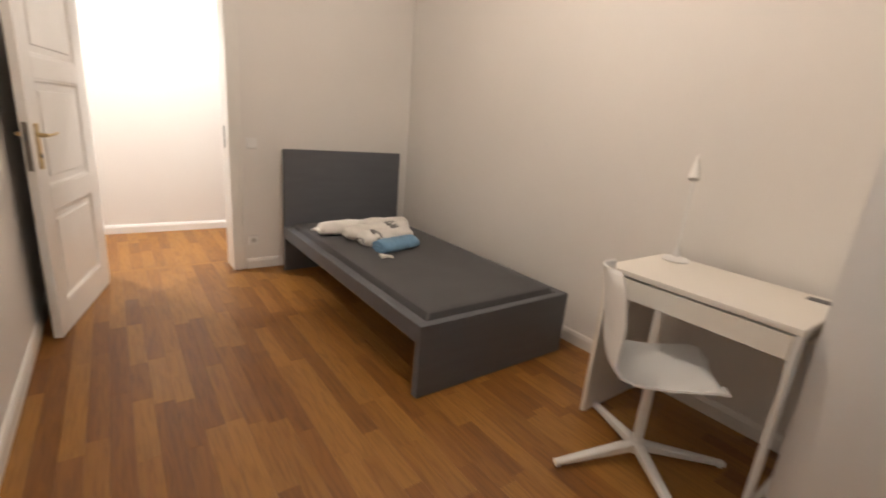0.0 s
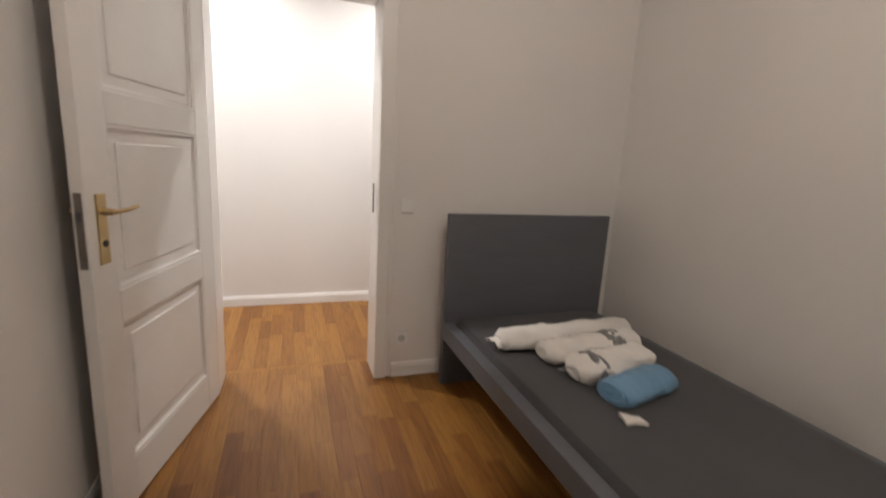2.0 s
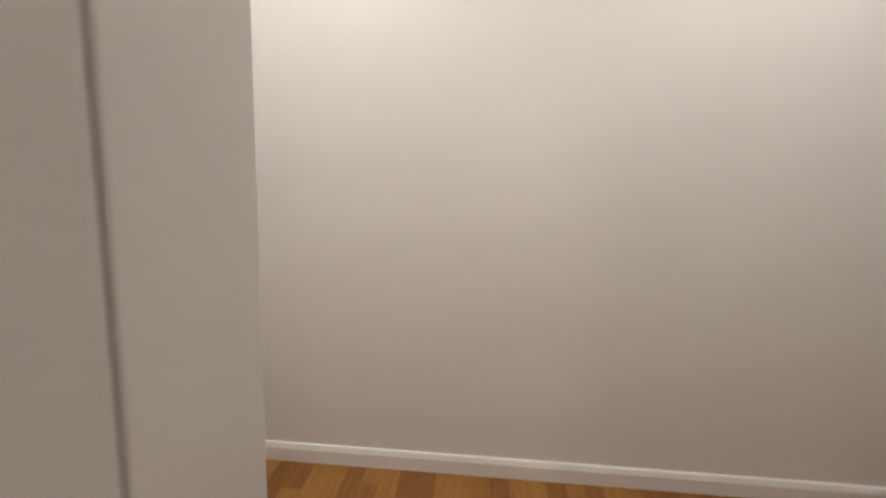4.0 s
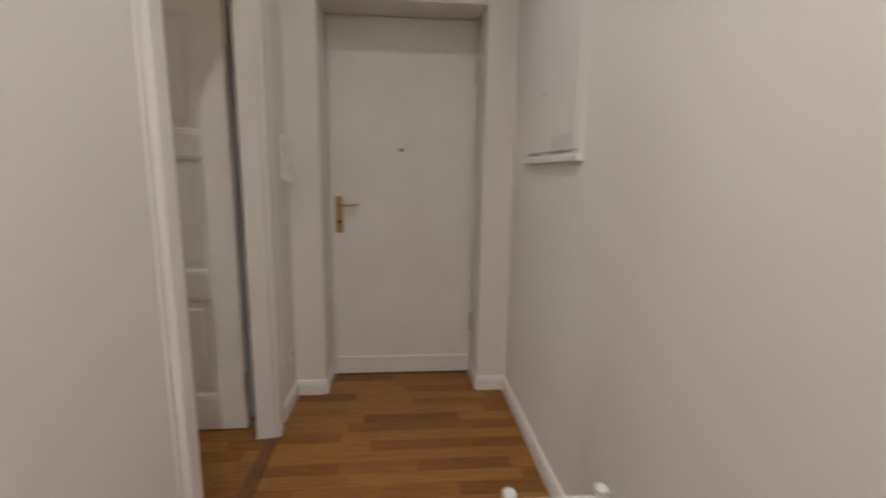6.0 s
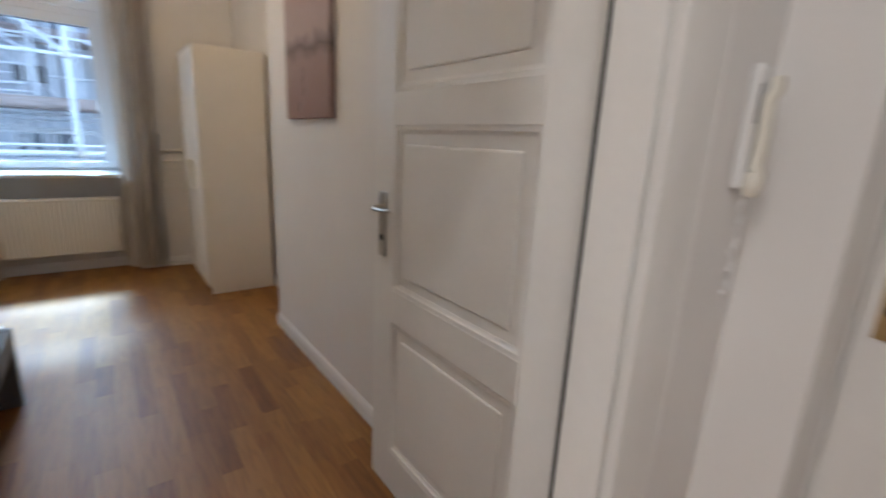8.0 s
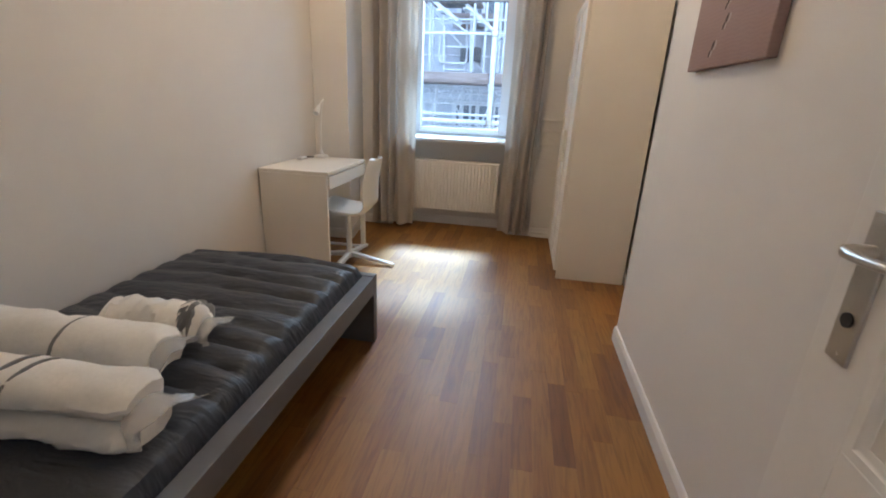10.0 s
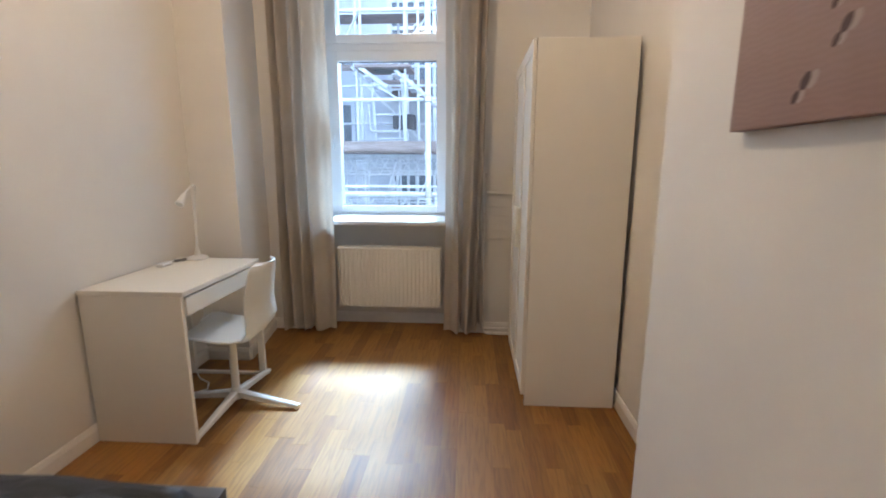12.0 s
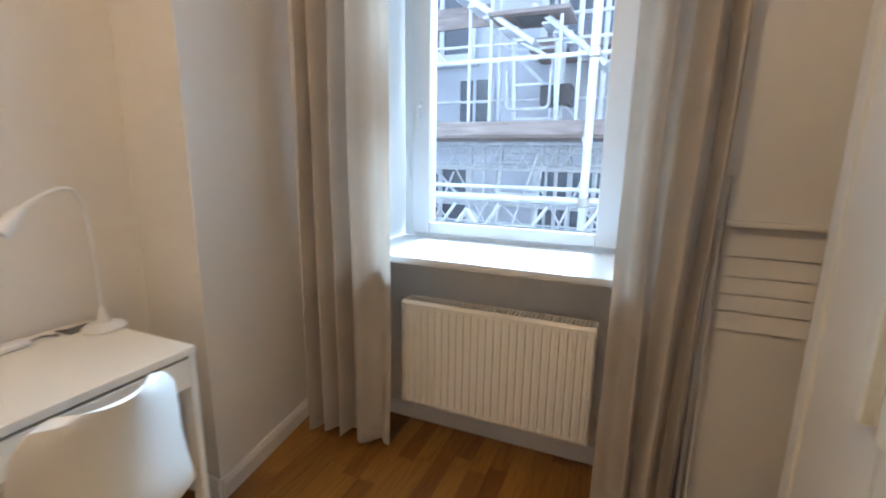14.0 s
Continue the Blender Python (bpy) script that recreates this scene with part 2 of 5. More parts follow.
PRINT_B = canvas("mauve_beach_print", (0.29, 0.185, 0.17), (0.46, 0.38, 0.38), (0.20, 0.165, 0.17))
PRINT_A = canvas("grey_violet_print", (0.33, 0.29, 0.29), (0.50, 0.46, 0.47), (0.24, 0.21, 0.21))
PRINTDARK = paint("dark_footprint_print", (0.075, 0.045, 0.045), rough=0.75)
PRINTLIGHT = paint("light_footprint_print", (0.42, 0.34, 0.33), rough=0.75)


# ---- mesh helpers ----
def shape():
    return bmesh.new()


def box(bm, x0, x1, y0, y1, z0, z1, bevel=0.0, seg=2):
    made = bmesh.ops.create_cube(bm, size=1)["verts"]
    for v in made:
        v.co = Vector((x0 + (v.co.x + 0.5) * (x1 - x0), y0 + (v.co.y + 0.5) * (y1 - y0), z0 + (v.co.z + 0.5) * (z1 - z0)))
    if bevel:
        edges = list({e for v in made for e in v.link_edges})
        bmesh.ops.bevel(bm, geom=edges, offset=bevel, segments=seg, profile=0.5, affect="EDGES")
    return bm


def tube(bm, points, r, sides=10, r_end=None, caps=True):
    """A round bar along a line of points."""
    points = [Vector(p) for p in points]
    rings, up = [], Vector((0, 0, 1))
    for i, p in enumerate(points):
        d = (points[min(i + 1, len(points) - 1)] - points[max(i - 1, 0)]).normalized()
        side = d.cross(up)
        if side.length < 1e-3:
            side = d.cross(Vector((0, 1, 0)))
        side.normalize()
        other = side.cross(d).normalized()
        rad = r if r_end is None else r + (r_end - r) * i / (len(points) - 1)
        rings.append([bm.verts.new(p + rad * (math.cos(a) * side + math.sin(a) * other))
                      for a in (2 * math.pi * k / sides for k in range(sides))])
    for a, b in zip(rings, rings[1:]):
        for k in range(sides):
            bm.faces.new((a[k], a[(k + 1) % sides], b[(k + 1) % sides], b[k]))
    if caps:
        bm.faces.new(rings[0][::-1])
        bm.faces.new(rings[-1])
    return bm


def lathe(bm, profile, at, sides=24, axis="z"):
    """A turned body: profile of (radius, height)."""
    rings = []
    for r, h in profile:
        ring = []
        for k in range(sides):
            a = 2 * math.pi * k / sides
            c, s = r * math.cos(a), r * math.sin(a)
            p = {"z": (c, s, h), "y": (c, h, s), "x": (h, c, s)}[axis]
            ring.append(bm.verts.new(Vector(at) + Vector(p)))
        rings.append(ring)
    for a, b in zip(rings, rings[1:]):
        for k in range(sides):
            bm.faces.new((a[k], a[(k + 1) % sides], b[(k + 1) % sides], b[k]))
    bm.faces.new(rings[0][::-1])
    bm.faces.new(rings[-1])
    return bm


def prism(bm, outline, z0, z1):
    """An upright solid on an outline of (x, y)."""
    low = [bm.verts.new((x, y, z0)) for x, y in outline]
    high = [bm.verts.new((x, y, z1)) for x, y in outline]
    n = len(outline)
    for k in range(n):
        bm.faces.new((low[k], low[(k + 1) % n], high[(k + 1) % n], high[k]))
    bm.faces.new(low[::-1])
    bm.faces.new(high)
    return bm


def grid_solid(bm, rows, thick):
    """A closed sheet with thickness from a grid of points."""
    h, w = len(rows), len(rows[0])
    pts = [[Vector(p) for p in row] for row in rows]
    front, back = [], []
    for i in range(h):
        fr, br = [], []
        for j in range(w):
            du = pts[i][min(j + 1, w - 1)] - pts[i][max(j - 1, 0)]
            dv = pts[min(i + 1, h - 1)][j] - pts[max(i - 1, 0)][j]
            n = du.cross(dv)
            n = n.normalized() if n.length > 1e-9 else Vector((0, 0, 1))
            fr.append(bm.verts.new(pts[i][j] + n * thick / 2))
            br.append(bm.verts.new(pts[i][j] - n * thick / 2))
        front.append(fr)
        back.append(br)
    for i in range(h - 1):
        for j in range(w - 1):
            bm.faces.new((front[i][j], front[i][j + 1], front[i + 1][j + 1], front[i + 1][j]))
            bm.faces.new((back[i][j], back[i + 1][j], back[i + 1][j + 1], back[i][j + 1]))
    rim = [(i, 0) for i in range(h)] + [(h - 1, j) for j in range(1, w)] + [(i, w - 1) for i in range(h - 2, -1, -1)] + [(0, j) for j in range(w - 2, 0, -1)]
    for (i, j), (k, l) in zip(rim, rim[1:] + rim[:1]):
        bm.faces.new((front[i][j], front[k][l], back[k][l], back[i][j]))
    return bm


def finish(name, bm, mat):
    bmesh.ops.recalc_face_normals(bm, faces=bm.faces)
    bm.normal_update()
    area = {f: f.calc_area() for f in bm.faces}
    for e in bm.edges:
        if len(e.link_faces) == 2:
            f, g = e.link_faces
            turn = f.normal.angle(g.normal, 0.0)
            a, b = sorted((area[f], area[g]))
            e.smooth = turn < radians(38) and not (turn > radians(12) and b > 5 * a)
    for f in bm.faces:
        f.smooth = any(e.smooth for e in f.edges)
    me = bpy.data.meshes.new(name)
    bm.to_mesh(me)
    bm.free()
    me.materials.append(mat)
    return me


def part(name, bm, mat, parent, label=""):
    """One mesh under a thing or a part, given in the thing's own space."""
    ob = new(name, finish(name, bm, mat))
    ob.parent = parent
    if label:
        tagged(ob, label)
    return ob


def thing(name, label, category, m=None, group=""):
    ob = new(name)
    ob.empty_display_size = 0.1
    if m is not None:
        ob.matrix_world = m
    return tagged(ob, label, category, group)


def solid(name, bm, mat, label, category, m=None, group="", kind=""):
    ob = new(name, finish(name, bm, mat))
    if m is not None:
        ob.matrix_world = m
    return tagged(ob, label, category, group, kind)


def structure(name, bm, mat, label=""):
    return tagged(new(name, finish(name, bm, mat)), label, "", "", "structure")


def smoothstep(a):
    a = max(0.0, min(1.0, a))
    return a * a * (3 - 2 * a)


# ---- structure ----
def wall(name, *boxes, label="white painted plaster wall"):
    bm = shape()
    for b in boxes:
        box(bm, *b)
    return structure(name, bm, WALL, label)


Z0 = -0.02
wall("wall_partition", (-0.29, -0.24, -4.75, 0.20, Z0, CEIL))
wall("wall_bed_a", (2.47, 2.62, -4.75, 0.128, Z0, CEIL))
wall("wall_door_a", (-0.24, 0.052, 0.128, 0.36, Z0, CEIL), (0.906, 2.62, 0.128, 0.36, Z0, CEIL), (0.052, 0.906, 0.128, 0.36, 2.11, CEIL))
wall("wall_door_b", (-2.655, -2.63, 0.20, 0.38, Z0, CEIL), (-1.63, -0.24, 0.20, 0.38, Z0, CEIL), (-2.63, -1.63, 0.20, 0.38, 2.11, CEIL))
wall("wall_picture_b", (-3.25, -2.655, -2.24, 0.38, Z0, CEIL))
wall("wall_niche_b", (-3.05, -2.89, -4.75, -2.24, Z0, CEIL))
wall("wall_hall_far", (-3.4, 4.2, 1.60, 1.75, Z0, CEIL))
wall("wall_hall_end", (4.05, 4.2, 0.36, 1.60, Z0, CEIL))
wall("wall_hall_side", (2.62, 4.2, 0.2, 0.36, Z0, CEIL))
wall("wall_entrance", (-3.16, -2.86, 0.38, 0.55, Z0, CEIL), (-3.16, -2.86, 1.43, 1.60, Z0, CEIL), (-3.16, -2.86, 0.55, 1.43, 2.145, CEIL))
bm = shape()
prism(bm, [(-0.29, -3.565), (-0.591, -3.565), (-0.50, -4.17), (-0.29, -4.17)], Z0, CEIL)
structure("wall_pier_b", bm, WALL, "white painted splayed pier beside the window")
bm = shape()
prism(bm, [(2.47, -3.30), (1.97, -3.30), (2.03, -4.17), (2.47, -4.17)], Z0, CEIL)
structure("wall_pier_a", bm, WALL, "white painted pier beside the desk")
WIN_TOP = 2.97
for name, l, r, lo, hi in (("wall_window_b", -2.89, -0.29, -1.97, -0.80), ("wall_window_a", -0.24, 2.47, 0.79, 1.96)):
    wall(name, (l, lo, -4.75, -4.17, Z0, CEIL), (hi, r, -4.75, -4.17, Z0, CEIL), (lo, hi, -4.75, -4.36, Z0, 0.855), (lo, hi, -4.75, -4.17, WIN_TOP, CEIL))
bm = box(shape(), -3.4, 4.2, -4.75, 1.75, CEIL, CEIL + 0.15)
structure("ceiling", bm, CEILING, "white painted ceiling")
bm = box(shape(), -3.4, 4.2, -4.75, 1.75, -4.2, -0.252)
structure("wall_below", bm, WALL, "plain rendered storey below the flat")
bm = box(shape(), 2.622, 4.2, -4.75, 0.198, Z0, CEIL - 0.001)
structure("wall_neighbour", bm, WALL, "plain block of the neighbouring flat")
bm = box(shape(), -3.4, 4.2, -4.75, 1.75, -0.25, -0.02)
structure("floor_slab", bm, JOINT, "screed under the parquet")


def baseboard(x0, y0, x1, y1, off=0.016, h=0.085):
    """A moulded skirting board along a wall line; its face is to the left of the way from start to end."""
    a, b = Vector((x0, y0, 0)), Vector((x1, y1, 0))
    d = (b - a).normalized()
    n = Vector((-d.y, d.x, 0))
    prof = [(0, 0), (off, 0), (off, h * 0.72), (off * 0.8, h * 0.80), (off * 0.75, h * 0.92), (off * 0.45, h), (0, h)]
    bm = shape()
    ends = [[bm.verts.new(p + n * o + Vector((0, 0, z + 0.0005))) for o, z in prof] for p in (a, b)]
    k = len(prof)
    for i in range(k):
        bm.faces.new((ends[0][i], ends[0][(i + 1) % k], ends[1][(i + 1) % k], ends[1][i]))
    bm.faces.new(ends[0])
    bm.faces.new(ends[1][::-1])
    structure("baseboard", bm, TRIM, "white moulded skirting board")


for seg in ((-0.24, 0.127, -0.24, -4.16), (2.47, -3.29, 2.47, 0.127), (2.47, 0.128, 0.99, 0.128), (0.04, 0.128, -0.224, 0.128),
            (4.04, 1.60, -2.85, 1.60), (-0.29, -3.56, -0.29, 0.199),
            (-2.86, 1.60, -2.86, 1.43), (-2.86, 0.55, -2.86, 0.38), (-2.655, 0.199, -2.655, -2.24),
            (-2.655, -2.24, -2.89, -2.24), (-2.89, -2.24, -2.89, -4.165), (-2.89, -4.17, -1.97, -4.17), (-0.80, -4.17, -0.505, -4.17),
            (-0.50, -4.17, -0.591, -3.565), (-0.591, -3.565, -0.29, -3.565), (-1.97, -4.36, -0.80, -4.36),
            (-0.306, 0.20, -1.51, 0.20), (-2.845, 0.38, -2.56, 0.38), (-1.51, 0.38, -0.22, 0.38), (0.99, 0.36, 4.0, 0.36)):
    baseboard(*seg)
baseboard(-2.86, 1.43, -3.09, 1.43, off=0.012)
baseboard(-3.09, 0.55, -2.86, 0.55, off=0.012)


def casing(x0, x1, y_face, out, top, inner_depth, label):
    """Door lining and flat moulded architrave: x0, x1 the opening, out +1 or -1 the side it stands proud on."""
    w, groove = 0.088, 0.020
    for a, b, s in ((x0 - w, x0 + 0.006, -1), (x1 - 0.006, x1 + w, 1)):
        bm = shape()
        ia, ib = (a + groove + 0.007, b) if s < 0 else (a, b - groove - 0.007)
        box(bm, ia, ib, *sorted((y_face, y_face + out * 0.022)), 0.001, top + w, bevel=0.004)
        ga, gb = (a + 0.007, ia) if s < 0 else (ib, b - 0.007)
        box(bm, ga, gb, *sorted((y_face, y_face + out * 0.003)), 0.001, top + w)
        la, lb = (a, a + 0.007) if s < 0 else (b - 0.007, b)
        box(bm, la, lb, *sorted((y_face, y_face + out * 0.006)), 0.001, top + w, bevel=0.002)
        structure("trim", bm, GLOSSW, label)
    bm = shape()
    box(bm, x0 + 0.007, x1 - 0.007, *sorted((y_face, y_face + out * 0.016)), top - 0.006, top + w - 0.001, bevel=0.003)
    structure("trim", bm, GLOSSW, label)


def lining(x0, x1, y0, y1, top):
    t = 0.018
    for a, b in ((x0 + 0.0005, x0 + t), (x1 - t, x1 - 0.0005)):
        bm = box(shape(), a, b, y0 + 0.001, y1 - 0.001, 0.0, top - 0.0005, bevel=0.002)
        structure("trim", bm, GLOSSW, "white gloss door lining")
    bm = box(shape(), x0 + t, x1 - t, y0 + 0.001, y1 - 0.001, top - t, top - 0.0005, bevel=0.002)
    structure("trim", bm, GLOSSW, "white gloss door lining")


casing(-2.44, -1.63, 0.38, 1, 2.11, 0.18, "white gloss moulded door architrave")
casing(0.058, 0.894, 0.128, -1, 2.10, 0.2, "white gloss moulded door architrave")
lining(-2.44, -1.63, 0.283, 0.38, 2.11)
bm = box(shape(), -1.6295, -1.612, 0.201, 0.2835, 0.0, 2.109)
structure("trim", bm, GLOSSW, "white gloss door lining")
lining(0.052, 0.906, 0.128, 0.36, 2.11)
# Shade of the gap between leaf and lining, put in as a black strip.
bm = box(shape(), -2.4219, -2.4195, 0.2845, 0.291, 0.008, 2.09)
structure("gap_shade", bm, BLACK, "black strip painted as shade in the gap beside the door")
bm = shape()
box(bm, -2.6295, -2.4405, 0.302, 0.379, 0.0, 2.109)
structure("trim", bm, GLOSSW, "white gloss door lining")
bm = box(shape(), 0.866, 0.871, 0.15, 0.175, 0.98, 1.14)
structure("strike_plate", bm, DARKMETAL, "dark metal strike plate in the door frame")
bm = box(shape(), -3.14, -3.085, 0.563, 1.417, 0.0, 0.006, bevel=0.002)
structure("threshold", bm, THRESH, "dark threshold strip under the entrance door")
bm = box(shape(), -2.42, -1.65, 0.335, 0.395, 0.0, 0.007, bevel=0.003)
structure("threshold", bm, THRESH, "dark oak threshold strip")


# ---- doors ----
def lever_set(parent, x, z, side, mat, toward, label):
    """Long backplate with a lever and a keyhole, on the face at y = side * 0.02."""
    f = side * 0.02
    bm = shape()
    box(bm, x - 0.022, x + 0.022, *sorted((f, f + side * 0.006)), z - 0.11, z + 0.11, bevel=0.002)
    plate = part("backplate", bm, mat, parent, label)
    bm = shape()
    lathe(bm, [(0.011, 0.0), (0.011, 0.03), (0.009, 0.042)], (x, f, z + 0.055), 14, axis="y") if side > 0 else lathe(bm, [(0.009, -0.042), (0.011, -0.03), (0.011, 0.0)], (x, f, z + 0.055), 14, axis="y")
    tube(bm, [(x, f + side * 0.038, z + 0.055), (x + toward * 0.02, f + side * 0.044, z + 0.055), (x + toward * 0.075, f + side * 0.046, z + 0.058), (x + toward * 0.118, f + side * 0.044, z + 0.062)], 0.008, 10, 0.006)
    part("lever", bm, mat, plate, label)
    bm = shape()
    lathe(bm, [(0.011, 0), (0.011, 0.004)], (x, f + side * 0.005 - (0.004 if side < 0 else 0), z - 0.045), 16, axis="y")
    part("lock_cylinder", bm, BLACK, plate, "dark keyhole cylinder")
    for dz in (-0.098, 0.098):
        bm = lathe(shape(), [(0.004, 0), (0.003, 0.002)], (x, f + side * 0.0055 - (0.002 if side < 0 else 0), z + dz), 10, axis="y")
        part("screw", bm, mat, plate)


def panel_door(name, m, w, label, metal, metal_label, barrel=1):
    """A leaf of stiles and rails with three raised panels; hinge edge at x = 0."""
    door = tagged(new(name), label, "door", "", "structure")
    door.matrix_world = m
    h, t, st = 2.065, 0.02, 0.122
    rails = [(0.0, 0.165), (0.672, 0.788), (1.325, 1.425), (1.93, h)]
    for a, b in ((0, st), (w - st, w)):
        part("stile", box(shape(), a, b, -t, t, 0, h, bevel=0.002), GLOSSW, door)
    for z0, z1 in rails:
        part("rail", box(shape(), st + 0.0003, w - st - 0.0003, -t, t, z0, z1, bevel=0.002), GLOSSW, door)
    for (_, z0), (z1, _) in zip(rails, rails[1:]):
        bm = shape()
        box(bm, st, w - st, -0.006, 0.006, z0, z1)
        box(bm, st + 0.055, w - st - 0.055, -0.012, 0.012, z0 + 0.055, z1 - 0.055, bevel=0.006)
        pan = part("panel", bm, GLOSSW, door)
        for s in (-1, 1):
            bm = shape()
            xa, xb = st, w - st
            prof = [(0.0, 0.0195), (0.004, 0.0175), (0.012, 0.0165), (0.016, 0.010), (0.024, 0.007), (0.024, 0.004)]
            loops = []
            for o, y in prof:
                loops.append([bm.verts.new(p) for p in ((xa + o, s * y, z0 + o), (xb - o, s * y, z0 + o), (xb - o, s * y, z1 - o), (xa + o, s * y, z1 - o))])
            for la, lb in zip(loops, loops[1:]):
                for k in range(4):
                    bm.faces.new((la[k], la[(k + 1) % 4], lb[(k + 1) % 4], lb[k]))
            part("moulding", bm, GLOSSW, pan)
    for s in (1, -1):
        lever_set(door, w - 0.062, 1.005, s, metal, -1, metal_label)
    part("lock_plate", box(shape(), w, w + 0.002, -0.011, 0.011, 0.89, 1.12), AGED, door, "tarnished metal lock plate on the edge")
    part("latch_bolt", box(shape(), w, w + 0.012, -0.006, 0.006, 1.035, 1.065, bevel=0.003), DARKMETAL, door)
    for z in (0.25, 1.75):
        bm = shape()
        tube(bm, [(-0.006, barrel * (t + 0.004), z - 0.05), (-0.006, barrel * (t + 0.004), z + 0.05)], 0.008, 10)
        part("hinge", bm, NICKEL, door, "metal hinge barrel")
    return door


panel_door("door_1", pose(0.052, 0.118, 0.009, 0, 0, -103.6), 0.855, "open white gloss three-panel wooden door with brass lever", BRASS, "worn brass lever on a long plate", -1)
panel_door("door_2", pose(-2.527, 0.222, 0.009, 0, 0, -90.3), 0.838, "open white gloss three-panel wooden door with nickel lever", NICKEL, "satin nickel lever on a long plate")

door = tagged(new("door_3"), "closed plain white flat entrance door with brass lever", "door", "", "structure")
door.matrix_world = pose(-3.12, 0.55, 0.004, 0, 0, 90)
part("leaf", box(shape(), 0.006, 0.874, -0.02, 0.02, 0.007, 2.136, bevel=0.002), GLOSSW, door)
part("kick_board", box(shape(), 0.012, 0.868, -0.029, -0.0205, 0.008, 0.118, bevel=0.003), GLOSSW, door, "white board along the foot of the door")
lever_set(door, 0.062, 1.02, -1, BRASS, 1, "brushed brass lever on a long plate")
bm = lathe(shape(), [(0.008, -0.006), (0.011, -0.004), (0.011, 0.0)], (0.432, -0.02, 1.405), 16, axis="y")
part("peephole", bm, DARKMETAL, door, "small dark round peephole")
for z in (0.34, 1.86):
    bm = tube(shape(), [(0.872, -0.028, z - 0.06), (0.872, -0.028, z + 0.06)], 0.009, 10)
    part("hinge", bm, NICKEL, door, "metal hinge barrel")
bm = shape()
box(bm, -3.145, -3.10, 0.5505, 0.562, 0, 2.144)
box(bm, -3.145, -3.10, 1.418, 1.4295, 0, 2.144)
structure("trim", bm, GLOSSW, "narrow white door frame")


# ---- windows ----
def window(name, xo, glass_label):
    """Inward-opening casement with a fixed light above, in the opening from x = xo - 1.97 to xo - 0.80."""
    win = tagged(new(name), "white plastic casement window with a smaller light above", "window", "", "structure")
    win.matrix_world = pose(xo, 0, 0)
    y0, y1 = -4.68, -4.60
    l, r = -1.935, -0.835
    bm = shape()
    box(bm, l, l + 0.062, y0, y1, 0.885, WIN_TOP, bevel=0.004)
    box(bm, r - 0.062, r, y0, y1, 0.885, WIN_TOP, bevel=0.004)
    box(bm, l + 0.062, r - 0.062, y0, y1, 0.885, 0.925, bevel=0.004)
    box(bm, l + 0.062, r - 0.062, y0, y1, 2.205, 2.275, bevel=0.004)
    box(bm, l + 0.062, r - 0.062, y0, y1, WIN_TOP - 0.05, WIN_TOP, bevel=0.004)
    part("window_frame", bm, PVC, win)
    for z0, z1, low in ((0.905, 2.215, 0.06), (2.27, WIN_TOP - 0.03, 0.07)):
        bm = shape()
        a, b, ya, yb = l + 0.05, r - 0.05, y0 + 0.012, y1 + 0.018
        s = 0.095
        box(bm, a, a + s, ya, yb, z0, z1, bevel=0.006)
        box(bm, b - s, b, ya, yb, z0, z1, bevel=0.006)
        box(bm, a + s - 0.001, b - s + 0.001, ya, yb - 0.0004, z0, z0 + low, bevel=0.006)
        box(bm, a + s - 0.001, b - s + 0.001, ya, yb - 0.0004, z1 - 0.08, z1, bevel=0.006)
        sash = part("sash", bm, PVC, win)
        bm = box(shape(), a + s - 0.01, b - s + 0.01, -4.646, -4.640, z0 + low - 0.01, z1 - 0.07)
        pane = part("pane", bm, GLASS, sash, glass_label)
        pane.visible_shadow = False
        bm = shape()
        for (p, q, u, v) in ((a + s - 0.004, b - s + 0.004, z0 + low - 0.004, z0 + low + 0.004), (a + s - 0.004, b - s + 0.004, z1 - 0.084, z1 - 0.076)):
            box(bm, p, q, -4.640, -4.612, u, v)
        part("gasket", bm, DARKMETAL, sash)
    bm = shape()
    box(bm, r - 0.11, r - 0.085, y1 + 0.018, y1 + 0.026, 1.50, 1.57, bevel=0.003)
    tube(bm, [(r - 0.0975, y1 + 0.026, 1.535), (r - 0.0975, y1 + 0.055, 1.535), (r - 0.0975, y1 + 0.06, 1.52), (r - 0.0975, y1 + 0.06, 1.42)], 0.009, 10)
    part("handle", bm, PVC, win, "white window handle")
    for z in (0.93, 2.19):
        bm = tube(shape(), [(l + 0.046, y1 + 0.02, z - 0.03), (l + 0.046, y1 + 0.02, z + 0.03)], 0.008, 8)
        part("hinge", bm, PVC, win)
    bm = box(shape(), -1.968, -0.802, -4.60, -4.125, 0.856, 0.886, bevel=0.006)
    part("window_sill", bm, PVC, win, "white window board lit by daylight")
    return win


window("window_1", 0.0, "clear double-glazed pane")
window("window_2", 2.76, "clear double-glazed pane")


# ---- beds and bedding ----
def bed(m, label):
    b = thing("bed", label, "bed", m, "single beds")
    part("headboard", box(shape(), 0, 1.05, 2.05, 2.09, 0.002, 1.0, bevel=0.003), GREYBED, b)
    part("footboard", box(shape(), 0, 1.05, 0, 0.045, 0.002, 0.38, bevel=0.003), GREYBED, b)
    for a in (0.0, 0.99):
        part("side_rail", box(shape(), a, a + 0.06, 0.0455, 2.0495, 0.283, 0.378, bevel=0.003), GREYBED, b)
    part("slatted_base", box(shape(), 0.061, 0.989, 0.046, 2.049, 0.287, 0.303), DARKMETAL, b)
    return b


